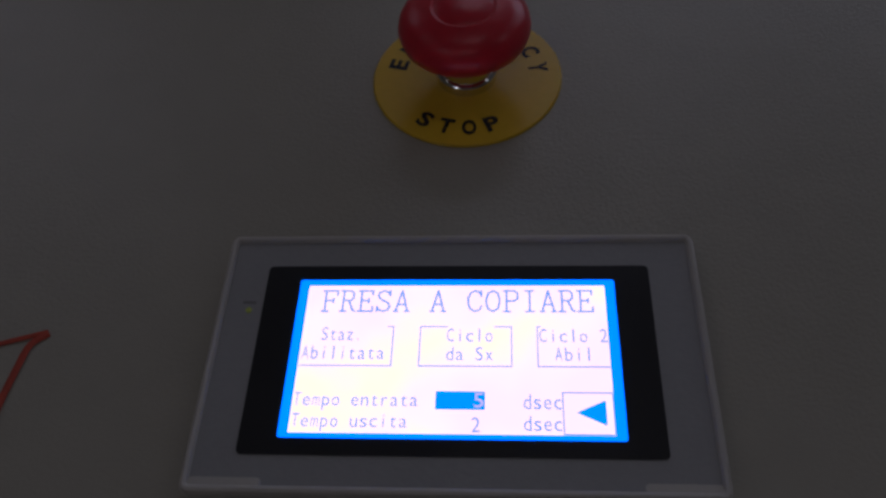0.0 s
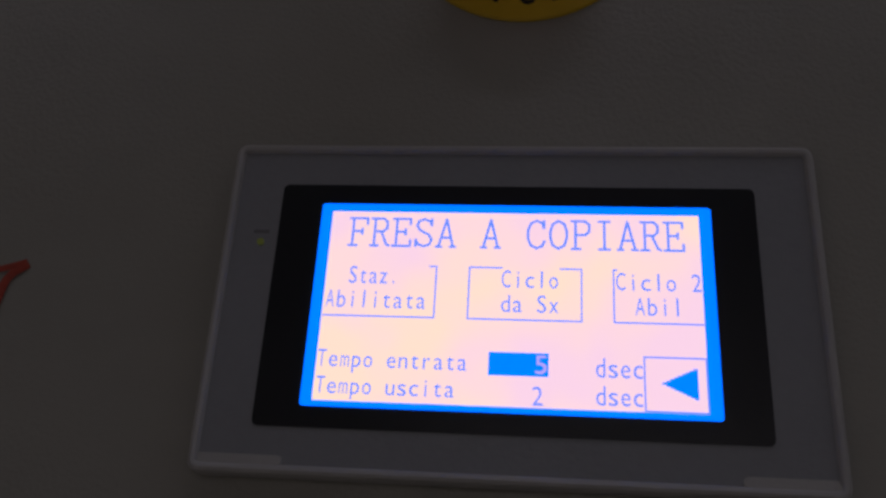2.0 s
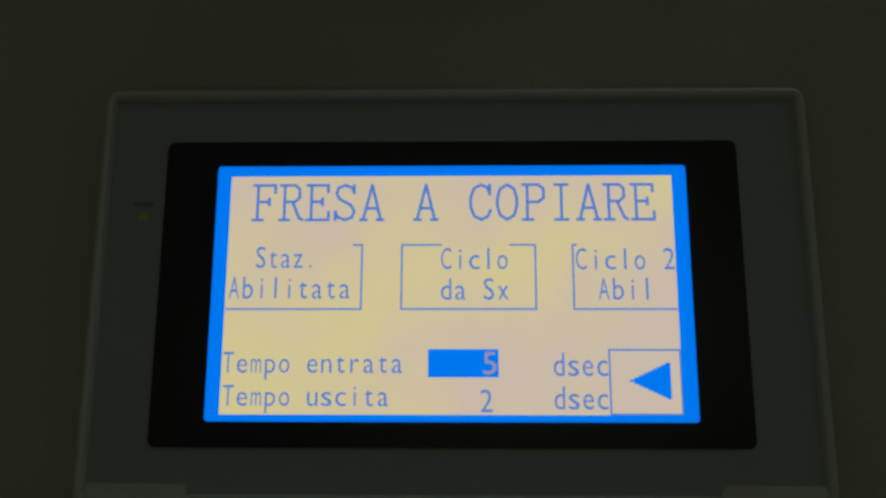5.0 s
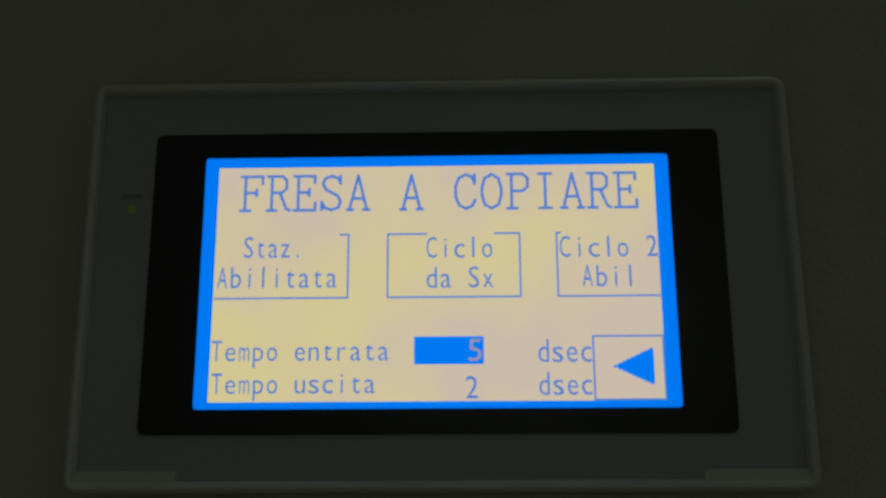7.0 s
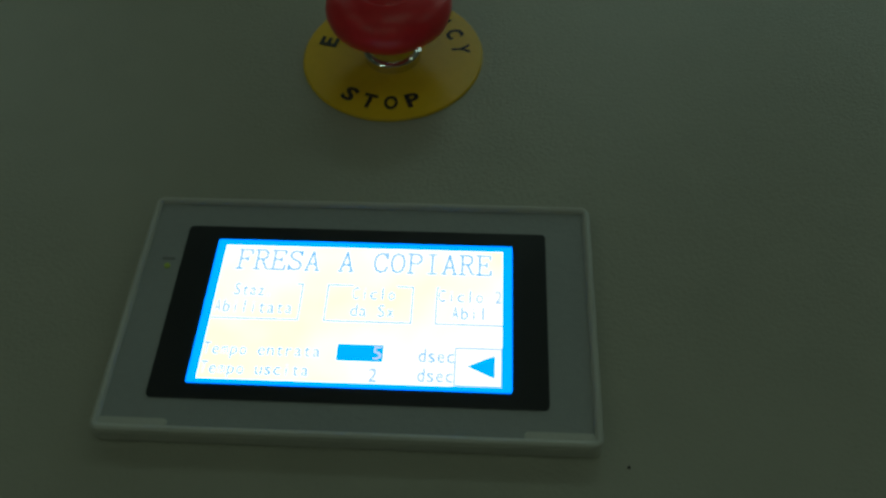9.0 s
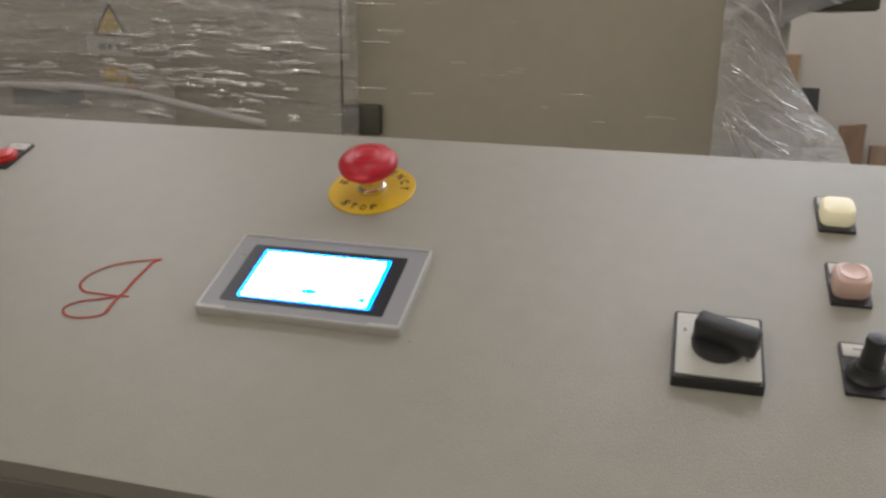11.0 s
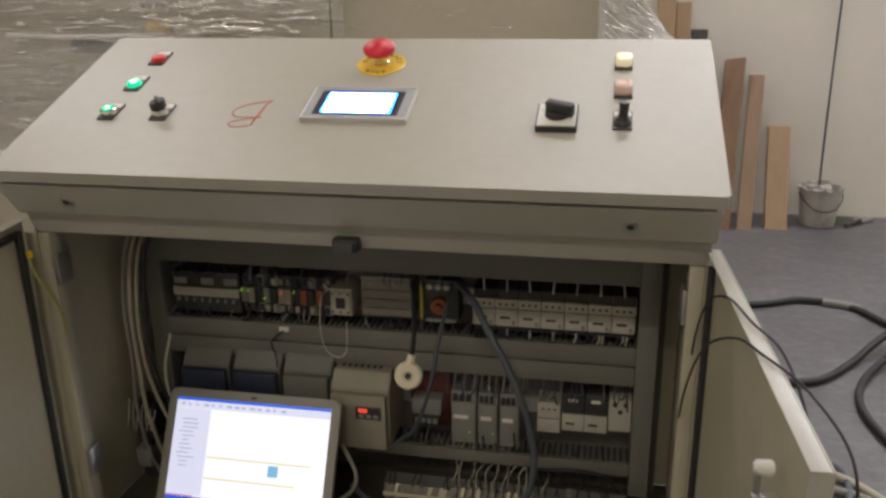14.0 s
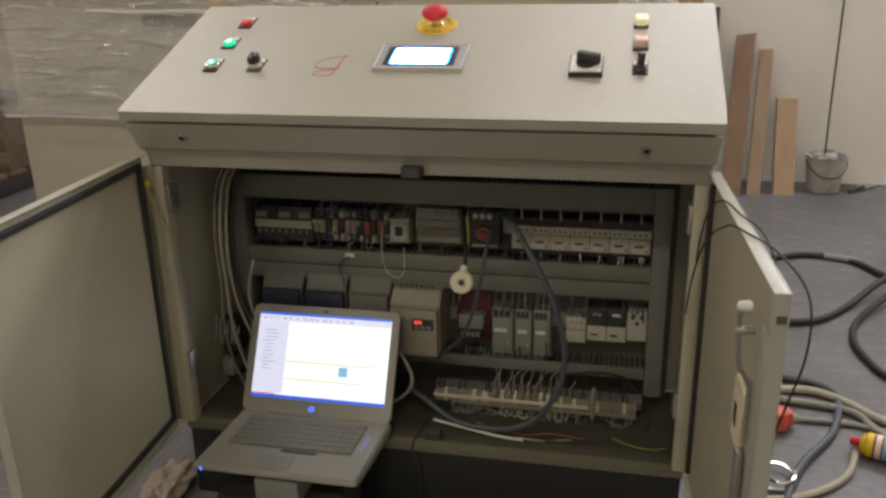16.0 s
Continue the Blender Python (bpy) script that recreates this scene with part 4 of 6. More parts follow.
for x, z, m in ((0.268, 0.646, LED_G), (0.283, 0.646, LED_G), (0.318, 0.630, LED_G), (0.357, 0.645, LED_R), (0.383, 0.646, LED_DIM)):
    l = _thing("indicator_lamp", at(x, 0.345, z), "tiny glowing indicator lamp on a relay", "indicator", "", "")
    part("lens", box(-0.001, 0.001, -0.002, 0.012, -0.001, 0.001), m, l)
# contactor with a black square window
kc = _thing("contactor", at(0.464, 0.340, 0.603), "white contactor with a square black window", "contactor", "", "")
part("body", box(0.0, 0.047, 0.006, 0.074, 0.0, 0.06, 0.0015), AGED_PL, kc)
part("front", box(0.003, 0.044, 0.0, 0.0059, 0.006, 0.054, 0.001), AGED_PL, kc)
part("window", box(0.014, 0.034, -0.0008, 0.0, 0.018, 0.042), BLACK, kc)
for x in (0.007, 0.0235, 0.040):
    for z in (0.010, 0.050):
        part("screw", cyl((x, 0.0, z), (x, -0.001, z), 0.0024, seg=10), BLACK, kc)
# terminal module
tm = _thing("terminal_module", at(0.53, 0.35, 0.605), "grey multi-row terminal module", "terminal block", "", "")
part("body", box(0, 0.108, 0.004, 0.064, 0.0, 0.085, 0.001), GREY_PL, tm)
bm = bmesh.new()
for r in range(4):
    for k in range(15):
        box(0.0025 + 0.007 * k, 0.0075 + 0.007 * k, -0.003 + 0.002 * abs(r - 1.5), 0.0039, 0.006 + 0.02 * r, 0.018 + 0.02 * r, bm=bm)
tagged(part("clamp_field", bm, BEIGE_PL, tm), kind="stuff")
# isolator with orange shaft
iso = _thing("isolator", at(0.655, 0.345, 0.600), "black isolator with an orange shaft coupling", "isolator", "", "")
part("body", box(0.008, 0.078, 0.010, 0.070, 0.0, 0.09, 0.002), BLACK, iso)
part("shaft_coupling", lathe([(0, 0.0), (0.0185, 0.0), (0.0185, 0.010), (0.0165, 0.014), (0.009, 0.015), (0.007, 0.024), (0, 0.025)], 28, None, pose(0.040, 0.0095, 0.038, 90, 0, 0)), ORANGE, iso, "round orange coupling")
for k in range(3):
    part("terminal", cyl((0.020 + 0.017 * k, 0.0095, 0.078), (0.020 + 0.017 * k, 0.001, 0.078), 0.007, 0.006, 14), AGED_PL, iso)
part("lower_frame", box(0.012, 0.074, 0.002, 0.0099, 0.002, 0.008, 0.001), GREY_PL, iso)
part("yellow_strip", box(0.0, 0.0065, 0.0, 0.06, 0.010, 0.085, 0.001), CABLE_YG, iso)


# frequency inverters
def inverter(x, w, z0, z1, yf, face, label):
    t = _thing("frequency_inverter", at(x, yf, z0), label, "inverter", "", "")
    h = z1 - z0
    d = 0.4235 - yf
    part("body", prism([(0.018, 0.0), (d, 0.0), (d, h + 0.03), (0.045, h + 0.03), (0.018, h)], 0.0, w, bev=0.002), BEIGE_PL if face is BEIGE_PL else DUCT, t)
    part("front_cover", box(0.003, w - 0.003, 0.0, 0.0179, 0.004, h - 0.004, 0.004), face, t)
    vents = bmesh.new()
    for k in range(7):
        box(0.012 + (w - 0.03) * k / 7, 0.012 + (w - 0.03) * (k + 0.55) / 7, 0.06, d - 0.02, h + 0.0296, h + 0.0306, bm=vents)
    part("vents", vents, BLACK_MATT, t)
    return t


iv = inverter(0.472, 0.124, 0.330, 0.462, 0.275, BEIGE_PL, "beige frequency inverter with a red digital display")
part("keypad", box(0.058, 0.112, -0.0012, 0.0, 0.075, 0.104, 0.0005), BLACK, iv, "black keypad")
part("display", box(0.064, 0.083, -0.0018, -0.0011, 0.091, 0.100), LED_R, iv, "glowing red digits")
for k in range(3):
    part("key", box(0.064 + 0.0155 * k, 0.075 + 0.0155 * k, -0.0022, -0.0011, 0.078, 0.087, 0.0004), GREY_PL, iv)
for k, x in enumerate((0.128, 0.244, 0.358)):
    inverter(x, 0.106, 0.340, 0.478, 0.300 + 0.002 * k, BLUE_PL if k < 2 else DUCT, "grey frequency inverter with a dark blue front, behind the laptop" if k < 2 else "plain grey frequency inverter, behind the laptop")
# supply with red background and white block
ps = _thing("power_supply", at(0.615, 0.365, 0.33), "dark red terminal board with a white cover", "power supply", "", "")
part("board", box(0, 0.09, 0.04, 0.058, 0.0, 0.135, 0.002), mat("dark_red_board", (0.10, 0.02, 0.015), 0.5), ps)
part("cover", box(0.012, 0.076, 0.0, 0.0399, 0.046, 0.082, 0.002), GREY_PL, ps, "light grey cover")
part("lower_block", box(0.014, 0.070, 0.004, 0.0399, 0.018, 0.045, 0.002), BLACK, ps)
for k in range(4):
    part("clamp", box(0.018 + 0.013 * k, 0.027 + 0.013 * k, 0.0, 0.0039, 0.024, 0.036, 0.001), GREY_PL, ps)


def slim_drive(x, w):
    t = _thing("servo_drive", at(x, 0.365, 0.312), "slim grey drive module with a white label", "drive", "slim drives", "")
    part("body", box(0, w, 0.006, 0.058, 0.0, 0.125, 0.002), GREY_PL, t)
    part("front", box(0.002, w - 0.002, 0.0, 0.0059, 0.022, 0.100, 0.002), GREY_PL, t)
    part("label", box(0.006, w * 0.7, -0.0006, 0.0, 0.062, 0.071), PAPER, t)
    part("lamp", box(w * 0.72, w * 0.72 + 0.003, -0.001, 0.0, 0.030, 0.033), LED_G, t)
    for k in range(3):
        part("terminal", box(0.004 + (w - 0.01) * k / 3, 0.004 + (w - 0.01) * (k + 0.7) / 3, 0.0, 0.0059, 0.104, 0.118, 0.001), BLACK, t)
    for k in range(3):
        xk = 0.006 + (w - 0.012) * k / 2
        part("wire", tube([(xk, 0.02, 0.122), (xk + 0.002, 0.002, 0.14), (xk + 0.004, 0.01, 0.175)], 0.0022, 6), CABLE_GREY, t)
        part("wire", tube([(xk, 0.012, 0.004), (xk + 0.001, 0.0, -0.006), (xk + 0.003, 0.01, -0.014)], 0.0022, 6), CABLE_GREY, t)


slim_drive(0.712, 0.054)
slim_drive(0.770, 0.042)
slim_drive(0.816, 0.042)
k3 = _thing("contactor", at(0.896, 0.362, 0.36), "small white two-tier contactor", "contactor", "", "")
part("body", box(0, 0.048, 0.004, 0.06, 0.0, 0.068, 0.001), AGED_PL, k3)
part("upper_front", box(0.001, 0.047, 0.0, 0.0039, 0.036, 0.066, 0.001), AGED_PL, k3)
part("lower_front", box(0.001, 0.047, -0.002, 0.0039, 0.003, 0.034, 0.001), AGED_PL, k3)
for k in range(3):
    part("screw", cyl((0.012 + 0.012 * k, 0.0, 0.056), (0.012 + 0.012 * k, -0.001, 0.056), 0.0025, seg=10), BLACK, k3)
for k in range(2):
    t = _thing("contactor", at(0.947 + 0.0465 * k, 0.362, 0.368), "black contactor with white lower half", "contactor", "black contactors", "")
    part("body", box(0, 0.0455, 0.006, 0.062, 0.0, 0.086, 0.001), BLACK, t)
    part("front", box(0.0, 0.0455, 0.0, 0.0059, 0.002, 0.040, 0.001), AGED_PL, t)
    part("label", box(0.012, 0.031, 0.0052, 0.006, 0.066, 0.073), PAPER, t)
    part("slot", box(0.008, 0.026, -0.0006, 0.0, 0.016, 0.021), BLACK, t)
sk = _thing("service_socket", at(1.0412, 0.365, 0.375), "white rail-mounted double socket", "socket", "", "")
part("body", box(0, 0.046, 0.0, 0.058, 0.0, 0.076, 0.002), AGED_PL, sk)
for x, z in ((0.012, 0.062), (0.034, 0.062), (0.023, 0.046)):
    part("hole", cyl((x, 0.0, z), (x, -0.0008, z), 0.005, seg=14), BLACK, sk)

# terminal strip along the bottom
ts = _thing("terminal_strip", at(0.83, 0.30, 0.199), "long beige terminal strip with many wires, dusty", "terminal strip", "", "")
ry = pose(0.83, 0.295, 0.235, 18, 0, 0)
inpart("rail", join(box(-0.25, 0.255, 0.0, 0.03, -0.012, 0.012), None, ry), ZINC, ts)
for x in (-0.2, 0.2):
    inpart("bracket", box(0.83 + x - 0.01, 0.83 + x + 0.01, 0.295, 0.34, 0.199, 0.230, 0.001), ZINC, ts)
random.seed(12)
for k in range(62):
    x = -0.247 + 0.0079 * k
    h = random.uniform(0.011, 0.0145) + (0.010 if 18 < k < 38 and k % 2 else 0)
    inpart("terminal", join(box(x, x + 0.0071, -0.022 + random.uniform(-.002, .001), 0.0005, -h, h), None, ry), random.choice((BEIGE_PL, BEIGE_PL, BEIGE_PL, GREY_PL, CREAM)), ts)
inpart("end_stop", join(box(0.136, 0.146, -0.034, 0.0, -0.05, 0.056, 0.002), None, ry), BEIGE_PL, ts)
inpart("marker_strip", join(box(-0.247, 0.130, -0.0275, -0.0242, 0.004, 0.015, 0.0006), None, ry), CREAM, ts)
inpart("marker_strip", join(box(-0.20, 0.243, -0.0275, -0.0242, -0.014, -0.003, 0.0006), None, ry), BEIGE_PL, ts)
wires = {CABLE_GREY: bmesh.new(), BLACK: bmesh.new(), AGED_PL: bmesh.new(), BLUE_PL: bmesh.new()}
for k in range(58):
    x = 0.83 - 0.245 + 0.0085 * k
    c = AGED_PL if 17 < k < 40 and k % 2 else random.choice((CABLE_GREY, BLACK, BLUE_PL, CABLE_GREY, BLACK, BLACK))
    tube([(x, 0.283, 0.214), (x + random.uniform(-.01, .01), 0.262 + random.uniform(-.01, .01), 0.203), (x + random.uniform(-.03, .03), 0.25, 0.203), (x + random.uniform(-.06, .05), 0.29, 0.202)], 0.0018, 5, wires[c], 4)
    if 16 < k < 40 or random.random() < 0.3:
        mid = 16 < k < 40
        zt = 0.254 if mid else 0.245
        tube([(x, 0.29, zt), (x + random.uniform(-.004, .004), 0.285, zt + 0.015), (x + random.uniform(-.01, .01), 0.32, 0.276), (x + random.uniform(-.01, .01), 0.352, 0.2785)], 0.0016, 5, wires[AGED_PL if mid and k % 2 else BLACK], 4)
for c, bm in wires.items():
    w = tagged(part("wiring", bm, c, None), "loose thin control wires at the terminal strip", "wiring", "", "stuff")


# loose wiring between ducts and devices
random.seed(41)
loose = {BLACK: bmesh.new(), BLUE_PL: bmesh.new(), CABLE_GREY: bmesh.new(), RUBBER: bmesh.new(), CABLE_BLUE: bmesh.new()}
for k in range(150):
    c = random.choice((BLACK, BLACK, BLUE_PL, CABLE_GREY, RUBBER, RUBBER, CABLE_BLUE))
    if k < 70:
        x, za, zb = random.uniform(0.10, 0.75), 0.7015, random.uniform(0.655, 0.68)
        if k % 2:
            za, zb = 0.5725, random.uniform(0.590, 0.612)
    elif k < 90:
        x, za, zb = random.uniform(0.765, 1.08), 0.5725, random.uniform(0.582, 0.596)
    else:
        x, za, zb = random.uniform(0.61, 1.085), 0.4885, random.uniform(0.425, 0.455)
        if k % 2:
            za, zb = 0.3085, random.uniform(0.322, 0.36)
    yo = random.uniform(0.335, 0.352)
    tube([(x, 0.362, za), (x + random.uniform(-.006, .006), yo, (za + zb) / 2), (x + random.uniform(-.012, .012), 0.358, zb)], random.uniform(0.0012, 0.0022), 5, loose[c], 4)
for c, bm in loose.items():
    tagged(part("wiring", bm, c, None), "loose thin wires between the ducts and devices", "wiring", "", "stuff")


# cables
def cable(name, pts, r, material, label, seg=10):
    t = _thing(name, pose(*pts[0]), label, "cable", "", "")
    part("sheath", tube(pts, r, seg), material, t, inworld=True)
    return t


cable("cable", [(0.735, 0.34, 0.69), (0.775, 0.26, 0.695), (0.815, 0.20, 0.66), (0.875, 0.16, 0.565), (0.908, 0.15, 0.45), (0.898, 0.15, 0.35), (0.85, 0.15, 0.265), (0.77, 0.155, 0.226), (0.66, 0.17, 0.226), (0.575, 0.20, 0.262), (0.52, 0.26, 0.255)],
      0.0068, CABLE_BLUE, "thick blue-grey cable hanging in a loop", 12)
cable("cable", [(0.725, 0.33, 0.685), (0.715, 0.25, 0.62), (0.70, 0.22, 0.52), (0.665, 0.24, 0.42), (0.62, 0.28, 0.36), (0.585, 0.30, 0.32)], 0.0042, CABLE_BLUE, "blue-grey cable behind the hanging socket")
cable("cable", [(0.652, 0.30, 0.705), (0.668, 0.24, 0.70), (0.692, 0.14, 0.678), (0.698, 0.095, 0.648)], 0.0042, RUBBER, "black cable of the hanging socket")
cable("cable", [(0.47, 0.335, 0.665), (0.455, 0.325, 0.655), (0.452, 0.31, 0.60), (0.462, 0.305, 0.545), (0.49, 0.305, 0.527), (0.506, 0.31, 0.545), (0.504, 0.325, 0.60)], 0.0013, AGED_PL, "thin white wire loop below the contactor")
cable("cable", [(0.355, 0.345, 0.56), (0.33, 0.338, 0.535), (0.345, 0.32, 0.51), (0.35, 0.31, 0.49)], 0.0018, RUBBER, "thin black lead with a tag")
tag = _thing("cable_tag", at(0.357, 0.345, 0.562), "small white tag on the cable duct", "tag", "", "")
part("tag", box(-0.011, 0.011, -0.0005, 0.004, -0.005, 0.005, 0.0005), PAPER, tag)
for k, (x0, dx, m, r) in enumerate(((0.062, 0.0, CABLE_BEIGE, 0.0045), (0.078, 0.022, CABLE_BEIGE, 0.0038), (0.094, 0.034, RUBBER, 0.0045), (0.048, -0.008, CABLE_GREY, 0.0036))):
    cable("cable", [(x0 + 0.022, 0.30, 0.80), (x0 + 0.004, 0.275, 0.74), (x0 - 0.008, 0.265, 0.62), (x0 - 0.004, 0.262, 0.50), (x0 + dx, 0.26, 0.40), (x0 + dx * 2.2 + 0.02, 0.262, 0.30), (x0 + dx * 2 + 0.04, 0.275, 0.206)], r, m,
          "grey cable running down inside the console" if m is CABLE_GREY else "black cable running down inside the console")
cable("cable", [(0.118, 0.30, 0.555), (0.112, 0.27, 0.47), (0.14, 0.26, 0.36), (0.17, 0.27, 0.28), (0.2, 0.3, 0.21)], 0.003, AGED_PL, "white cable beside the inverter")
cable("cable", [(0.500, 0.262, 0.348), (0.522, 0.245, 0.325), (0.535, 0.24, 0.296), (0.530, 0.24, 0.264), (0.512, 0.24, 0.241), (0.49, 0.245, 0.222), (0.47, 0.25, 0.206)], 0.0042, AGED_PL, "white curved cable beside the laptop")
cable("cable", [(0.60, 0.185, 0.215), (0.68, 0.17, 0.211), (0.76, 0.155, 0.206), (0.82, 0.15, 0.205)], 0.0034, WHITE_PL, "white cable end lying on the console floor")
cable("cable", [(0.73, 0.19, 0.207), (0.82, 0.17, 0.207), (0.88, 0.18, 0.21), (0.96, 0.175, 0.207)], 0.002, ORANGE, "thin dull red lead on the console floor")
cable("cable", [(0.90, 0.335, 0.285), (0.98, 0.30, 0.315), (1.04, 0.31, 0.30), (1.08, 0.34, 0.23)], 0.004, RUBBER, "black wire arching over the terminal strip")
# hanging cream socket
hs = _thing("hanging_socket", at(0.693, 0.085, 0.615), "round cream plastic socket hanging from its cable", "socket", "", "")
part("disc", lathe([(0, -0.006), (0.021, -0.006), (0.0245, -0.003), (0.0245, 0.004), (0.021, 0.007), (0.010, 0.0075), (0.008, 0.004), (0, 0.004)], 32, None, pose(0, 0, 0, 78, 0, 8)), CREAM, hs)
part("pin_hole", lathe([(0, 0.0041), (0.0058, 0.0041), (0.0058, 0.0076), (0, 0.0076)], 16, None, pose(0, 0, 0, 78, 0, 8)), BLACK, hs)
part("strain_relief", cyl((0.002, 0.004, 0.020), (0.005, 0.010, 0.035), 0.0085, 0.007, 16, bev=0.001), CREAM, hs)
# black adapter at the left wall
adp = _thing("power_adapter", at(0.035, 0.30, 0.30), "black power adapter with tangled leads", "adapter", "", "")
part("body", box(-0.02, 0.03, -0.02, 0.04, 0.0, 0.09, 0.006), BLACK, adp)
bm = bmesh.new()
random.seed(3)
for k in range(7):
    tube([(0.01 * k - 0.025, -0.02, 0.10 - 0.004 * k), (0.01 * k - 0.02, -0.035, 0.07), (0.01 * k - 0.028 + random.uniform(-.01, .01), -0.03, 0.03)], 0.0018, 5, bm)
part("lead", bm, AGED_PL, adp)
part("plug", box(-0.022, 0.014, -0.03, 0.02, -0.065, -0.02, 0.005), GREY_PL, adp)
part("prop", box(-0.02, 0.03, -0.01, 0.03, -0.1005, -0.066, 0.003), BLACK, adp)
part("neck", box(-0.01, 0.01, -0.01, 0.01, -0.0199, -0.0001), BLACK, adp)

cable("wire", [(0.585, 0.20, 0.212), (0.575, 0.13, 0.208), (0.572, 0.083, 0.200), (0.585, 0.078, 0.165), (0.592, 0.078, 0.11), (0.585, 0.075, 0.06), (0.57, 0.06, 0.012)], 0.002, RUBBER, "thin black lead hanging over the sill")
cable("wire", [(0.62, 0.22, 0.206), (0.72, 0.19, 0.204), (0.80, 0.165, 0.204), (0.90, 0.16, 0.203), (0.98, 0.172, 0.203)], 0.0026, RUBBER, "black lead lying on the console floor")
cable("wire", [(0.70, 0.21, 0.203), (0.79, 0.168, 0.204), (0.86, 0.158, 0.203), (0.93, 0.176, 0.203)], 0.0018, CABLE_BEIGE, "pale lead lying on the console floor")
cable("wire", [(1.02, 0.20, 0.203), (1.06, 0.17, 0.206), (1.11, 0.165, 0.203), (1.14, 0.18, 0.203)], 0.0014, CABLE_YG, "yellow-green lead on the console floor")
dvc = _thing("junction_block", at(0.615, 0.125, 0.1995), "small dark plastic block on the console floor", "block", "", "")
part("body", box(-0.018, 0.018, -0.012, 0.012, 0.0, 0.026, 0.003), BLACK_MATT, dvc)
part("flange", box(-0.024, 0.024, -0.009, 0.009, 0.0, 0.005, 0.001), BLACK_MATT, dvc)

# ---- laptop on its crate ----
crate = _thing("crate", pose(0.30, -0.03, 0), "dusty dark crate with pale cardboard on top under the laptop", "crate", "", "")
part("body", box(-0.13, 0.15, -0.075, 0.095, 0.0, 0.15, 0.006), BLACK_MATT, crate)
part("cardboard", box(-0.03, 0.07, -0.085, 0.08, 0.1505, 0.2105, 0.004), GREY_PL, crate, "grey cardboard")
lap = _thing("laptop", pose(0.3255, -0.008, 0.212, -3.3, -0.6, -0.76), "open grey laptop with a bright white program window", "laptop", "", "")
LW = 0.187
part("base", prism([(-0.128, 0.014), (-0.112, 0.004), (0.12, 0.0), (0.128, 0.012), (0.124, 0.031), (-0.125, 0.0242)], -LW, LW, bev=0.004), LAPTOP, lap, "grey laptop base")
kb2 = join(slab(-0.150, 0.142, -0.060, 0.068, 0.0, 0.001, 0.004), None, pose(0, 0.03, 0.0293, 1.55, 0, 0))
part("keyboard_bed", kb2, KEYCAPS, lap)
kd = part("keyboard", bmesh.new(), KEYCAPS, lap)
bm = bmesh.new()
for r in range(6):
    for k in range(15):
        w = 0.0172 if not (r == 0 and 4 <= k <= 9) else 0.0180
        x = -0.148 + 0.0193 * k
        box(x, x + w, -0.058 + 0.0207 * r, -0.058 + 0.0207 * r + 0.018, 0.0012, 0.0030, 0.0008, bm, pose(0, 0.03, 0.0293, 1.55, 0, 0), 1)
bm.to_mesh(kd.data)
bm.free()
kd["kind"] = "stuff"
part("touchpad", join(slab(-0.045, 0.035, -0.028, 0.024, 0, 0.0006, 0.003), None, pose(-0.01, -0.086, 0.0262, 1.55, 0, 0)), GREY_PL, lap)
part("touchpad_button", join(slab(-0.045, 0.035, -0.006, 0.003, 0, 0.0012, 0.002), None, pose(0.03, -0.0385, 0.0275, 1.55, 0, 0)), BLACK, lap)
LM = pose(0, 0.118, 0.030, 90 - 26.5, 0, 0)
lidb = join(slab(-LW, LW, 0.0, 0.262, -0.012, 0.0, 0.016, bev=0.003), None, LM)
scl = part("screen_lid", lidb, LAPTOP, lap, "grey laptop lid")
part("hinge_cover", cyl((-0.12, 0.121, 0.032), (0.12, 0.121, 0.032), 0.007, seg=14), LAPTOP, lap)


def lbox(x0, x1, y0, y1, z, material, name):
    return part(name, join(box(x0, x1, y0, y1, z, z + 0.0003), None, LM), material, scl, smooth=False)


SX, S0, S1 = 0.1685, 0.037, 0.243
lbox(-SX, SX, S0, S1, 0.0002, SCR_W, "display")
lbox(-SX, SX, S1 - 0.006, S1, 0.0007, SCR_B, "title_bar")
lbox(-SX, SX, S0, S0 + 0.008, 0.0007, SCR_B, "task_bar")
lbox(-SX, -SX + 0.06, S0 + 0.0085, S0 + 0.0105, 0.0007, SCR_R, "alarm_line")
lbox(-SX, -SX + 0.078, S0 + 0.011, S1 - 0.022, 0.0006, SCR_G, "side_pane")
lbox(-SX, SX, S1 - 0.0215, S1 - 0.0065, 0.0006, SCR_G, "tool_bar")
random.seed(5)
for k in range(12):
    lbox(-SX + 0.012 + random.uniform(0, .01), -SX + 0.035 + random.uniform(0, .02), S1 - 0.045 - 0.0085 * k, S1 - 0.043 - 0.0085 * k, 0.0011, SCR_T, "text_bar")
for k in range(14):
    lbox(-SX + 0.01 + 0.017 * k, -SX + 0.010 + 0.017 * k + random.uniform(.004, .012), S1 - 0.0155, S1 - 0.012, 0.0011, SCR_T, "text_bar")
lbox(-SX + 0.08, SX - 0.03, S0 + 0.088, S0 + 0.0905, 0.0007, SCR_Y, "yellow_line")
lbox(-SX + 0.08, SX - 0.06, S0 + 0.046, S0 + 0.0485, 0.0007, SCR_Y, "yellow_line")
lbox(0.048, 0.070, S0 + 0.062, S0 + 0.084, 0.0009, SCR_C, "marker_block")
part("webcam", join(box(-0.006, 0.006, 0.2495, 0.2535, 0.0, 0.0008), None, LM), BLACK, scl)
ring = lathe([(0.0042, 0.0), (0.0058, 0.0), (0.0058, 0.001), (0.0042, 0.001)], 24, None, LM @ pose(-0.01, 0.0175, 0.0))
part("power_ring", ring, LED_B, scl, "glowing blue power ring")
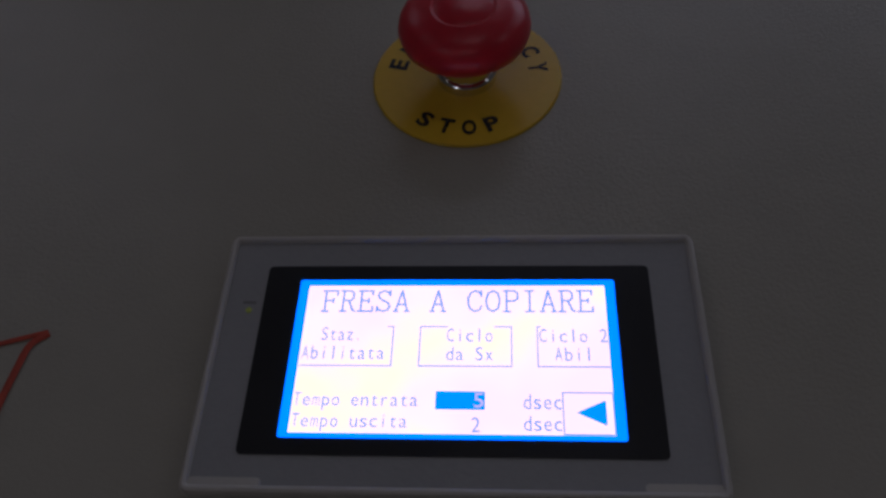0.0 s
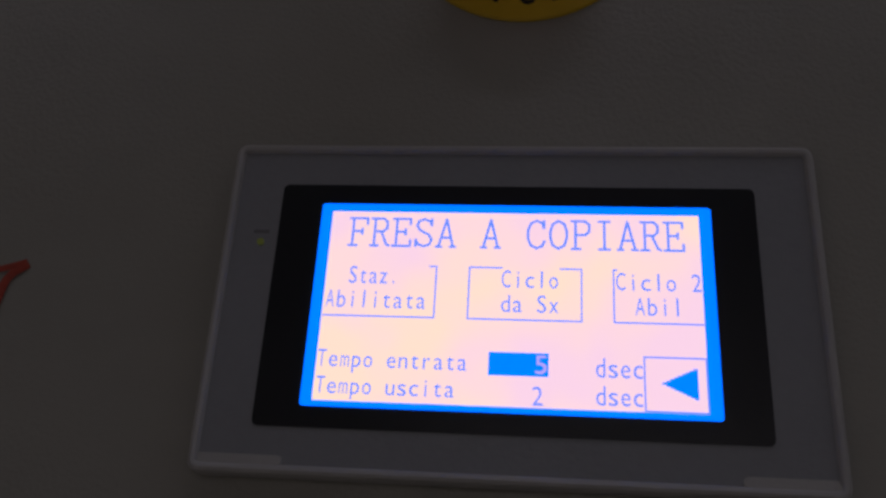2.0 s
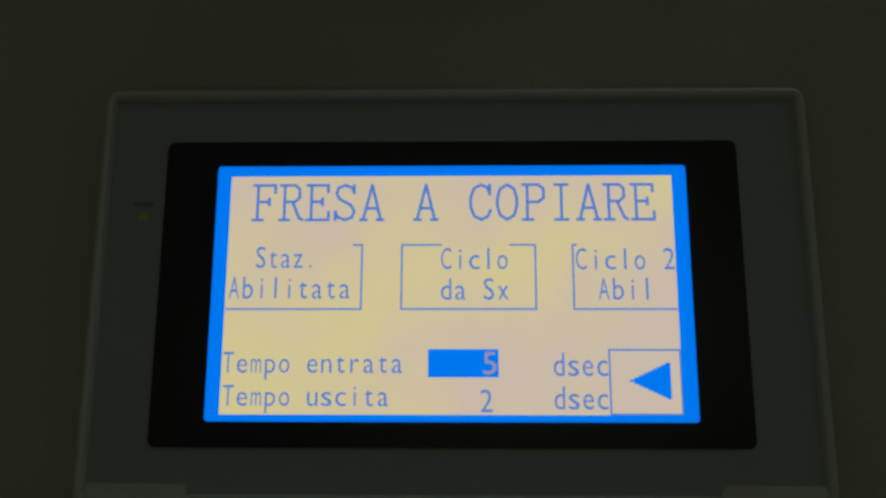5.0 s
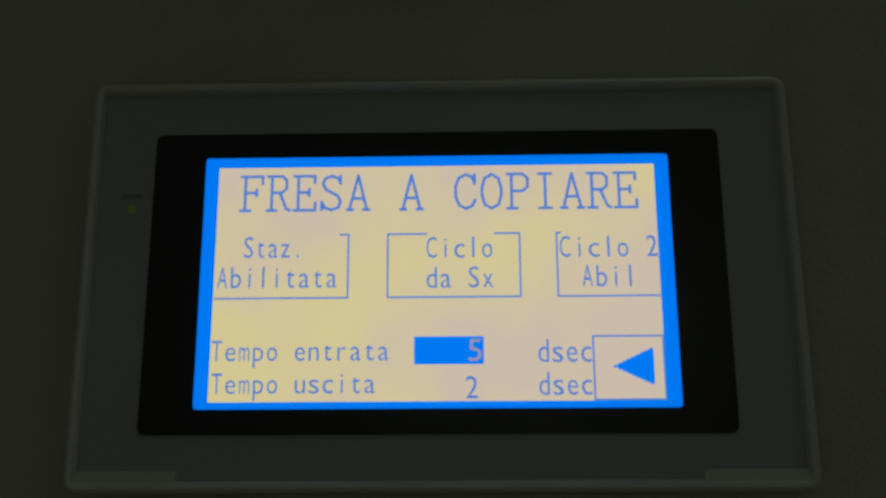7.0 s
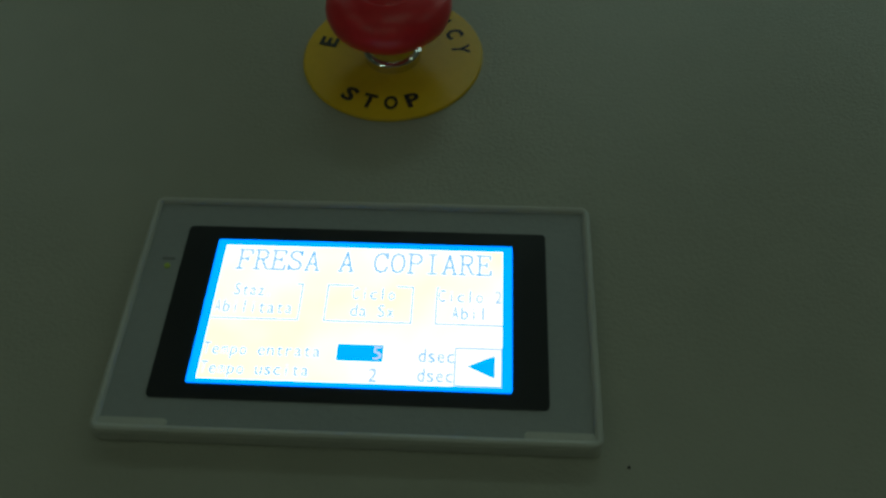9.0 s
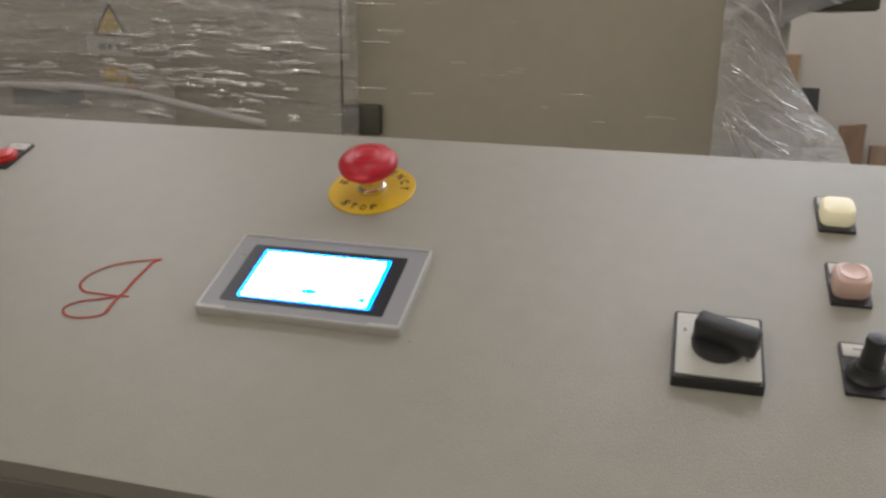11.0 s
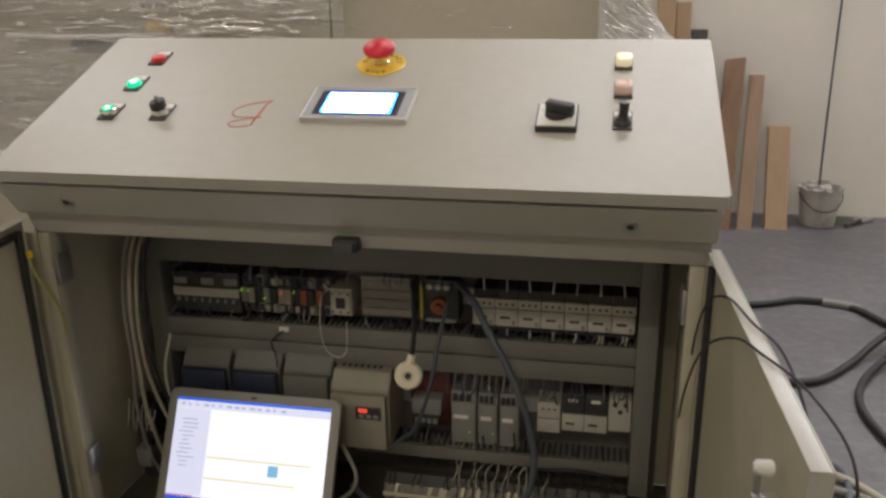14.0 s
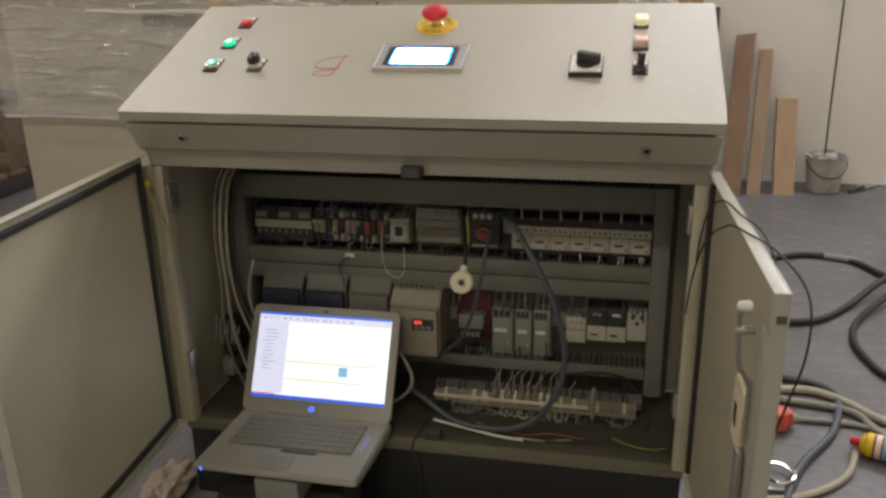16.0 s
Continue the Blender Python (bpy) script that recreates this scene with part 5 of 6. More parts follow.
for k in range(4):
    part("status_lamp", cyl((0.158, 0.045 - 0.017 * k, 0.029), (0.158, 0.045 - 0.017 * k, 0.0305 - 0.0003 * k), 0.0014, seg=8), LED_B, lap)
part("front_lamp", box(-0.166, -0.163, -0.1305, -0.127, 0.014, 0.021, 0.0008), LED_B, lap)

# ---- the wrapped machine behind ----
MY = 1.40
mac = _thing("wrapped_machine", pose(-0.2, 1.9, 0), "large beige machine tool wrapped in clear stretch film", "machine", "", "")


def mpart(name, bm, material, label="", parent=None):
    return part(name, bm, material, parent or mac, label, inworld=True)


mpart("body", box(-1.36, 0.965, MY + 0.012, 2.45, 0.06, 1.62, 0.006), MPAINT)
mpart("base", box(-1.30, 0.92, MY + 0.05, 2.40, 0.0, 0.0595), BLACK_MATT)
mpart("left_panel", box(-1.368, 0.137, MY, MY + 0.0115, 0.07, 1.375, 0.003), MPAINT, "plain beige sheet-metal panel")
mpart("right_panel", box(0.146, 0.972, MY - 0.006, MY + 0.0115, 0.07, 1.368, 0.003), MPAINT, "plain beige sheet-metal panel")
mpart("panel_seam", box(0.1372, 0.1458, MY + 0.002, MY + 0.0119, 0.075, 1.366), RUBBER, "dark gap between the panels")
rail = mpart("top_rail", box(0.10, 1.27, MY - 0.03, MY + 0.03, 1.378, 1.46, 0.004), MWHITE, "off-white top rail")
for x in (0.36, 0.40, 0.46, 0.51, 0.82, 0.86, 0.95, 1.15):
    mpart("rail_bolt", cyl((x, MY - 0.0305, 1.388), (x, MY - 0.034, 1.388), 0.006, seg=10), BLACK, "", rail)
mpart("side_arm", prism([(MY - 0.02, 1.29), (MY + 0.4, 1.28), (MY + 0.4, 1.377), (MY - 0.02, 1.377)], 0.975, 1.248, bev=0.004), DARK_OLIVE, "dark olive side bracket")
mpart("foot_bracket", box(0.148, 0.242, MY - 0.03, MY - 0.0065, 1.00, 1.068, 0.004), DARK_OLIVE)
mpart("dark_plate", box(-0.768, -0.550, MY - 0.008, MY - 0.0005, 1.024, 1.074, 0.001), mat("slate_plate", (0.07, 0.07, 0.09), 0.4), "dark slate name plate")
mpart("side_guard", box(0.98, 1.10, MY + 0.03, MY + 0.5, 0.3, 1.27, 0.01), MWHITE)
ribs = bmesh.new()
for k in range(14):
    box(1.02 + 0.012 * k, 1.026 + 0.012 * k, MY + 0.0, MY + 0.03, 0.98, 1.045, bm=ribs)
mpart("ribbed_hose", ribs, MWHITE)
warn = mpart("warning_sign", box(-0.532, -0.404, MY - 0.0028, MY - 0.0005, 1.156, 1.203, 0.0), PAPER, "white warning sign with a yellow triangle")
tr = bmesh.new()
tv = [tr.verts.new((x, MY - 0.0032, z)) for x, z in ((-0.505, 1.205), (-0.417, 1.205), (-0.459, 1.277))]
tr.faces.new(tv)
mpart("triangle", tr, YELLOW, "yellow warning triangle", warn)
tr = bmesh.new()
for a, b in (((-0.505, 1.205), (-0.417, 1.205)), ((-0.417, 1.205), (-0.459, 1.277)), ((-0.459, 1.277), (-0.505, 1.205))):
    tube([(a[0], MY - 0.0035, a[1]), (b[0], MY - 0.0035, b[1])], 0.0030, 6, tr)
mpart("triangle_edge", tr, INK, "", warn)
for x0, x1 in ((-0.499, -0.476), (-0.474, -0.460), (-0.448, -0.433), (-0.431, -0.409)):
    mpart("sign_print", box(x0, x1, MY - 0.0031, MY - 0.0029, 1.169, 1.184), PRINT, "", warn)
lab = mpart("notice", box(-0.585, -0.470, MY - 0.0025, MY - 0.0005, 1.284, 1.374, 0.0), PAPER, "white printed safety notice")
for x, z in ((-0.505, 1.325), (-0.560, 1.300)):
    mpart("pictogram", box(x, x + 0.014, MY - 0.003, MY - 0.0026, z, z + 0.012), RED_PL, "", lab)
for k in range(4):
    mpart("notice_print", box(-0.578, -0.525 + 0.006 * (k % 2), MY - 0.003, MY - 0.0026, 1.343 + 0.006 * k, 1.346 + 0.006 * k), PRINT, "", lab)
mpart("yellow_block", box(-0.478, -0.407, MY - 0.03, MY - 0.0005, 1.087, 1.128, 0.004), YELLOW, "yellow block")
mpart("red_block", box(-0.490, -0.390, MY - 0.034, MY - 0.0005, 1.071, 1.0865, 0.003), RED_PL, "dull red block")
mpart("small_label", box(-0.478, -0.409, MY - 0.012, MY - 0.0005, 1.040, 1.0705, 0.001), PAPER, "pale label below the red block")


def film_sheet(x0, x1, z0, z1, y, nx, nz, amp, seed):
    bm = bmesh.new()
    noise.seed_set(seed)
    vs = []
    for i in range(nx + 1):
        row = []
        for j in range(nz + 1):
            x, z = x0 + (x1 - x0) * i / nx, z0 + (z1 - z0) * j / nz
            d = noise.fractal(Vector((x * 1.6, 0.3, z * 16)), 0.9, 2.1, 4) * amp + abs(noise.noise(Vector((x * 0.7 + z * 0.6, 2.2, z * 5)))) * amp * 1.3
            row.append(bm.verts.new((x, y - amp * 1.5 - d, z + 0.01 * noise.noise(Vector((x * 2, 7, z))))))
        vs.append(row)
    for i in range(nx):
        for j in range(nz):
            bm.faces.new((vs[i][j], vs[i + 1][j], vs[i + 1][j + 1], vs[i][j + 1]))
    return bm


mpart("stretch_film", film_sheet(-1.385, 0.20, 0.685, 1.52, MY - 0.036, 110, 150, 0.008, 3), FILM, "clear wrinkled stretch film")
mpart("film_layer", film_sheet(-1.39, -0.25, 0.70, 1.10, MY - 0.064, 80, 90, 0.007, 8), FILM, "second layer of stretch film")
mpart("film_band", film_sheet(-1.39, 0.19, 1.165, 1.33, MY - 0.072, 110, 40, 0.004, 11), FILM, "narrow band of stretch film")
# rolled lower edges of the film
for pts, r in (([(-0.95, MY - 0.075, 1.09), (-0.75, MY - 0.078, 1.083), (-0.5, MY - 0.078, 1.085), (-0.35, MY - 0.077, 1.075), (-0.2, MY - 0.076, 1.05), (-0.02, MY - 0.074, 1.02)], 0.0075), ([(-1.388, MY - 0.06, 0.69), (-1.1, MY - 0.062, 0.694), (-0.8, MY - 0.062, 0.688), (-0.5, MY - 0.06, 0.69)], 0.004)):
    mpart("film_roll", tube(pts, r, 8), FILM_R, "rolled film edge")
# taut horizontal gathers in the film: flat, tapered at both ends
def gather(x, y, z, ln, r, rise, flat=0.45, seg=16, n=10):
    bm = bmesh.new()
    rings = []
    wob = random.uniform(0, 6)
    for i in range(n + 1):
        q = i / n
        w = r * (0.12 + 0.88 * math.sin(math.pi * q) ** 0.7) * (1 + 0.25 * math.sin(9 * q + wob))
        cx, cz = x + ln * (2 * q - 1), z + rise * (2 * q - 1) + 0.12 * r * math.sin(7 * q + wob)
        rings.append([bm.verts.new((cx, y + flat * w * math.sin(2 * math.pi * k / seg), cz + w * math.cos(2 * math.pi * k / seg))) for k in range(seg)])
    for p, q in zip(rings, rings[1:]):
        for k in range(seg):
            bm.faces.new((p[k], p[(k + 1) % seg], q[(k + 1) % seg], q[k]))
    bm.faces.new(rings[0])
    bm.faces.new(rings[-1])
    return bm


random.seed(77)
for k in range(210):
    x = random.choice((random.uniform(-1.35, -0.2), random.uniform(-1.35, 0.1), random.uniform(-0.35, 0.12)))
    z = random.choice((random.uniform(0.74, 1.38), random.uniform(1.07, 1.2), random.uniform(1.1, 1.38)))
    ln = random.choice((random.uniform(0.008, 0.03), random.uniform(0.02, 0.075)))
    mpart("film_wrinkle", gather(x, MY - 0.078 - random.uniform(0, 0.01), z, ln, random.uniform(0.003, 0.0082), ln * random.uniform(-0.12, 0.06)), FOLD)
for k in range(22):
    x, z, ln = random.uniform(0.12, 0.93), random.uniform(1.05, 1.36), random.uniform(0.01, 0.04)
    mpart("film_wrinkle", gather(x, MY - 0.077, z, ln, random.uniform(0.0008, 0.002), 0), FOLD)
# the film drawn over the right-hand bracket
XR = [(0.30, 1.28), (0.80, 1.262), (0.95, 1.25), (1.037, 1.222), (1.062, 1.203), (1.091, 1.163), (1.154, 1.117), (1.212, 1.088), (1.255, 1.072), (1.275, 1.10), (1.30, 1.165), (1.325, 1.225), (1.385, 1.252)]


def right_edge(z):
    for (za, xa), (zb, xb) in zip(XR, XR[1:]):
        if z <= zb:
            s = max(0, (z - za) / (zb - za))
            return xa + (xb - xa) * s
    return XR[-1][1]


def drape(y, amp, seed):
    bm = bmesh.new()
    noise.seed_set(seed)
    vs = []
    for j in range(121):
        z = 0.30 + 1.085 * j / 120
        xr = right_edge(z)
        row = []
        for i in range(41):
            s = i / 40
            x = 0.965 + (xr - 0.965) * s
            d = noise.fractal(Vector((x * 5 + z * 9, 1.3, z * 7 - x * 16)), 0.8, 2.2, 4) * amp
            pull = 0.06 * math.sin(math.pi * min(1, max(0, (z - 0.95) / 0.4))) * s
            row.append(bm.verts.new((x + 0.004 * noise.noise(Vector((z * 20, 3, s * 4))), y - 0.02 * (1 - s) + d + pull - 0.01, z)))
        vs.append(row)
    for j in range(120):
        for i in range(40):
            bm.faces.new((vs[j][i], vs[j][i + 1], vs[j + 1][i + 1], vs[j + 1][i]))
    return bm


mpart("film_drape", drape(MY - 0.045, 0.012, 21), FILM_R, "bunched stretch film pulled over the bracket")
random.seed(31)
for k in range(44):
    z = random.uniform(1.06, 1.36)
    x = random.uniform(0.972, 1.06)
    drop = random.uniform(0.03, 0.10)
    xe = min(right_edge(z - drop) - 0.006, x + random.uniform(0.04, 0.16))
    y = MY - 0.082
    mpart("film_fold", tube([(x, y + 0.004, z), (x + (xe - x) * 0.35, y - 0.002, z - drop * 0.3), (x + (xe - x) * 0.7, y, z - drop * 0.72), (xe, y + 0.012, z - drop)], random.uniform(0.0010, 0.0032), 14, n=3), FOLD, "folded strand of film")

# ---- boards along the rear wall ----


def board(x0, x1, th, height, ybase, ytop, xlean, material, label, worn):
    t = _thing("wooden_board", pose((x0 + x1) / 2, ybase, 0), label, "board", "boards leaning on the wall", "")
    w = x1 - x0
    bm = bmesh.new()
    n = 10
    random.seed(int(x0 * 1000))
    rows = []
    for k in range(n + 1):
        s = k / n
        top_cut = worn * (1 if k == n else 0)
        xl = xlean * s
        ins = 0.0015
        ring = []
        for x, y in ((-w / 2 + ins, 0), (w / 2 - ins, 0), (w / 2, ins), (w / 2, th - ins), (w / 2 - ins, th), (-w / 2 + ins, th), (-w / 2, th - ins), (-w / 2, ins)):
            jx = random.uniform(-.0012, .0012)
            ring.append(bm.verts.new((x + xl + jx, y + (ytop - ybase) * s, height * s + top_cut * x / w)))
        rows.append(ring)
    for a, b in zip(rows, rows[1:]):
        for k in range(8):
            bm.faces.new((a[k], a[(k + 1) % 8], b[(k + 1) % 8], b[k]))
    bm.faces.new(rows[0][::-1])
    bm.faces.new(rows[-1])
    part("plank", bm, material, t)
    return t


board(1.520, 1.618, 0.03, 0.815, 3.055, 3.34, 0.040, WOOD2, "tall brown wooden board leaning on the wall", 0.012)
board(1.655, 1.726, 0.03, 0.735, 3.085, 3.335, 0.03, WOOD, "narrow reddish wooden board leaning on the wall", 0.0)
board(1.793, 1.900, 0.045, 0.482, 3.105, 3.30, 0.0, WOOD3, "short wide pine board leaning on the wall", 0.0)
board(1.21, 1.30, 0.03, 1.17, 3.12, 3.365, 0.0, WOOD3, "tall knotty pine board leaning on the wall", 0.02)
board(1.306, 1.375, 0.03, 1.09, 3.13, 3.365, 0.0, WOOD3, "tall narrow pine board leaning on the wall", 0.0)
board(1.385, 1.465, 0.03, 0.955, 3.09, 3.365, 0.0, DARKWOOD, "black painted board leaning on the wall", 0.0)
board(1.16, 1.235, 0.03, 1.02, 3.07, 3.33, 0.0, WOOD, "reddish offcut board leaning on the wall", 0.01)

# bucket
bk = _thing("bucket", pose(2.065, 3.235, 0), "dusty off-white plastic bucket with ragged rim and wire handle", "bucket", "", "")
bm = lathe([(0, 0.0), (0.078, 0.0), (0.084, 0.006), (0.100, 0.185), (0.106, 0.19), (0.106, 0.198), (0.098, 0.2), (0.080, 0.012), (0, 0.012)], 36)
for v in bm.verts:
    if v.co.z > 0.18:
        v.co.z += 0.016 * noise.noise(v.co * 40)
part("pail", bm, BUCKET, bk)
part("handle", tube([(-0.104, -0.01, 0.165), (-0.075, -0.085, 0.125), (-0.02, -0.108, 0.095), (0.05, -0.10, 0.10), (0.09, -0.06, 0.135), (0.104, -0.01, 0.165)], 0.003, 6), RUBBER, bk, "black wire handle")
random.seed(8)
rub = bmesh.new()
for k in range(22):
    a, r = random.uniform(0, 6.28), random.uniform(0, 0.075)
    box(-0.02, 0.02, -0.012, 0.012, -0.008, 0.008, 0.003, rub, pose(r * math.cos(a), r * math.sin(a), 0.175 + random.uniform(-.01, .02), random.uniform(0, 180), random.uniform(0, 180), random.uniform(0, 180)), 1)
part("rubble", rub, BUCKET, bk)
st = _thing("thin_rod", pose(2.06, 3.25, 0.03), "thin dark rod standing in the bucket against the wall", "rod", "", "")
part("rod", tube([(2.06, 3.225, 0.05), (2.062, 3.27, 0.25), (2.075, 3.35, 0.72), (2.082, 3.388, 1.35), (2.078, 3.392, 2.2)], 0.0048, 8), RUBBER, st, inworld=True)
twl = _thing("trowel", pose(2.28, 3.27, 0), "dirty steel trowel lying on the floor", "trowel", "", "")
part("blade", join(slab(-0.05, 0.05, -0.03, 0.03, 0.008, 0.012, 0.012), None, pose(0.03, 0.05, 0, 0, 0, 45)), ZINC, twl)
part("handle", cyl((-0.09, -0.09, 0.012), (0.0, 0.0, 0.02), 0.011, 0.009, 12), DARKWOOD, twl)
# pale dust heap by the bucket
dst = _thing("dust_heap", pose(2.2, 3.3, 0), "small pale heap of plaster dust by the wall", "dust", "", "")
bm = lathe([(0.0, 0.014), (0.04, 0.010), (0.07, 0.004), (0.10, 0.0)], 24)
for v in bm.verts:
    v.co.z = max(0, v.co.z + 0.006 * noise.noise(v.co * 30))
part("heap", bm, DUSTY_SHADED, dst)


# cables on the floor
def floor_cable(pts, r, m, label):
    cable("cable", [(x, y, r + 0.001 + (p[0] if p else 0)) for x, y, *p in pts], r, m, label)


floor_cable([(1.25, 1.75), (1.45, 1.97), (1.65, 2.05), (1.78, 2.11), (1.95, 2.07), (2.06, 1.89), (2.2, 1.75), (2.5, 1.7)], 0.013, RUBBER, "thick black cable on the concrete floor")
cf = _thing("cable_sleeve", pose(1.93, 2.08, 0), "pale printed sleeve on a thick cable", "cable sleeve", "", "")
part("sleeve", tube([(1.86, 2.102, 0.0145), (1.93, 2.082, 0.0145), (1.985, 2.045, 0.0145)], 0.0142, 12), GREY_PL, cf, inworld=True)
floor_cable([(1.30, 1.30), (1.45, 1.35), (1.62, 1.38), (1.72, 1.42), (1.84, 1.56), (2.0, 1.73, 0.05), (2.2, 1.9, 0.06), (2.4, 2.0)], 0.013, RUBBER, "thick black cable on the concrete floor")
floor_cable([(2.35, 1.95, 0.05), (2.15, 1.85, 0.05), (2.0, 1.64, 0.03), (1.86, 1.46), (1.80, 1.30), (1.80, 1.15), (1.86, 0.98), (2.1, 0.8)], 0.012, RUBBER, "looped thick black cable")
floor_cable([(1.24, 0.98), (1.38, 1.0), (1.53, 0.95), (1.61, 0.93), (1.66, 0.85), (1.61, 0.65), (1.5, 0.47), (1.44, 0.31), (1.4, 0.1)], 0.011, CABLE_BLUE, "dark grey cable curving over the floor")
floor_cable([(1.24, 0.80), (1.38, 0.86), (1.5, 0.87), (1.6, 0.875), (1.68, 0.82), (1.76, 0.73), (2.0, 0.55)], 0.012, CABLE_BEIGE, "beige hose on the floor")
floor_cable([(1.24, 0.84), (1.40, 0.83), (1.5, 0.81), (1.68, 0.77), (1.74, 0.65), (1.9, 0.45)], 0.011, CABLE_GREY, "grey hose on the floor")
floor_cable([(1.26, 0.70), (1.51, 0.705), (1.66, 0.705), (1.75, 0.68), (2.0, 0.62)], 0.008, CABLE_GREY, "thin grey hose on the floor")
floor_cable([(1.66, 0.62), (1.645, 0.55), (1.60, 0.44), (1.52, 0.36), (1.42, 0.31), (1.28, 0.30)], 0.009, CABLE_BEIGE, "beige hose end on the floor")
# thin wires drawn over the right door
cable("wire", [(1.16, 0.13, 0.42), (1.163, 0.10, 0.66), (1.168, 0.02, 0.80), (1.18, -0.10, 0.868), (1.20, -0.20, 0.8745), (1.226, -0.27, 0.866), (1.24, -0.36, 0.82), (1.236, -0.38, 0.72), (1.232, -0.32, 0.58), (1.25, -0.12, 0.35), (1.32, 0.25, 0.1), (1.42, 0.7, 0.01)], 0.0017, RUBBER, "thin black wire hung over the open door", 8)
cable("wire", [(1.155, 0.15, 0.50), (1.150, 0.02, 0.66), (1.158, -0.10, 0.79), (1.178, -0.22, 0.862), (1.20, -0.29, 0.8735), (1.235, -0.36, 0.868), (1.262, -0.44, 0.84), (1.262, -0.47, 0.77), (1.245, -0.45, 0.66), (1.26, -0.15, 0.28), (1.38, 0.4, 0.012)], 0.0017, RUBBER, "thin black wire hung over the open door", 8)
# red plug on the floor
rp_ = _thing("plug_connector", pose(1.455, 0.66, 0.0, 0, 0, 15), "red industrial plug lying on the floor", "plug", "", "")
SALMON = mat("faded_red_plastic", (0.62, 0.11, 0.07), 0.45, 0, 0.1, 30, 0.01)
part("housing", box(-0.05, 0.03, -0.032, 0.032, 0.0, 0.062, 0.010, seg=3), SALMON, rp_, "red plastic housing")
part("flap", box(0.0302, 0.046, -0.024, 0.024, 0.012, 0.058, 0.004), SALMON, rp_)
part("collar", cyl((0.0462, 0, 0.03), (0.066, 0, 0.028), 0.016, 0.012, 16), BEIGE_PL, rp_)
rgs = _thing("ring_clip", pose(1.435, 0.405, 0.0), "bright steel spring clip on the floor", "clip", "", "")
cr = []
for k in range(13):
    a = 2 * math.pi * k / 12
    cr.append((0.035 * math.cos(a), 0.05 * math.sin(a), 0.012 + 0.02 * (k / 12)))
part("ring", tube(cr, 0.0045, 8), CHROME, rgs)
part("jaw", box(-0.05, 0.012, -0.062, -0.052, 0.0, 0.014, 0.002), ZINC, rgs)
can = _thing("spray_can", pose(1.672, 0.566, 0.033, 0, 0, -20), "yellow and black spray can with a red cap, lying down", "spray can", "", "")
cm = pose(0, 0, 0, 0, 90, 0)
part("can_body", lathe([(0, 0.0), (0.030, 0.0), (0.032, 0.004), (0.032, 0.125), (0.030, 0.13), (0, 0.13)], 32, None, cm), mat("dark_label", (0.03, 0.04, 0.03), 0.3), can)
part("yellow_band", lathe([(0.0322, 0.001), (0.0326, 0.001), (0.0326, 0.017), (0.0322, 0.017)], 32, None, cm), YELLOW, can)
part("pale_band", lathe([(0.0322, 0.022), (0.0326, 0.022), (0.0326, 0.036), (0.0322, 0.036)], 32, None, cm), PEACH, can)
part("blue_band", lathe([(0.0322, 0.040), (0.0326, 0.040), (0.0326, 0.052), (0.0322, 0.052)], 32, None, cm), mat("pale_blue_label", (0.16, 0.38, 0.55), 0.35), can)
part("shoulder", lathe([(0.030, -0.0005), (0.024, -0.010), (0.014, -0.015), (0, -0.015)], 32, None, cm), YELLOW, can)
part("cap", lathe([(0.0115, -0.0155), (0.011, -0.036), (0.009, -0.039), (0, -0.039)], 20, None, cm), RED_PL, can, "red nozzle cap")
# motor at the cables' end
mo = _thing("electric_motor", pose(2.27, 2.12, 0), "dark cast electric motor standing on the floor", "motor", "", "")
bm = cyl((-0.10, 0, 0.12), (0.16, 0, 0.12), 0.085, seg=28, bev=0.006)
for k in range(20):
    a = 2 * math.pi * k / 20
    box(-0.08, 0.12, -0.003, 0.003, 0.083, 0.10, 0.0, bm, Matrix.Translation((0, 0, 0.12)) @ Matrix.Rotation(a, 4, "X"))
part("housing", bm, BLACK_MATT, mo)
part("foot", box(-0.09, 0.11, -0.09, 0.09, 0.0, 0.036, 0.004), BLACK_MATT, mo)
part("terminal_box", box(-0.06, 0.05, -0.04, 0.04, 0.2, 0.26, 0.006), DARK_OLIVE, mo)
part("shaft", cyl((-0.155, 0, 0.12), (-0.1, 0, 0.12), 0.016, seg=16), ZINC, mo)

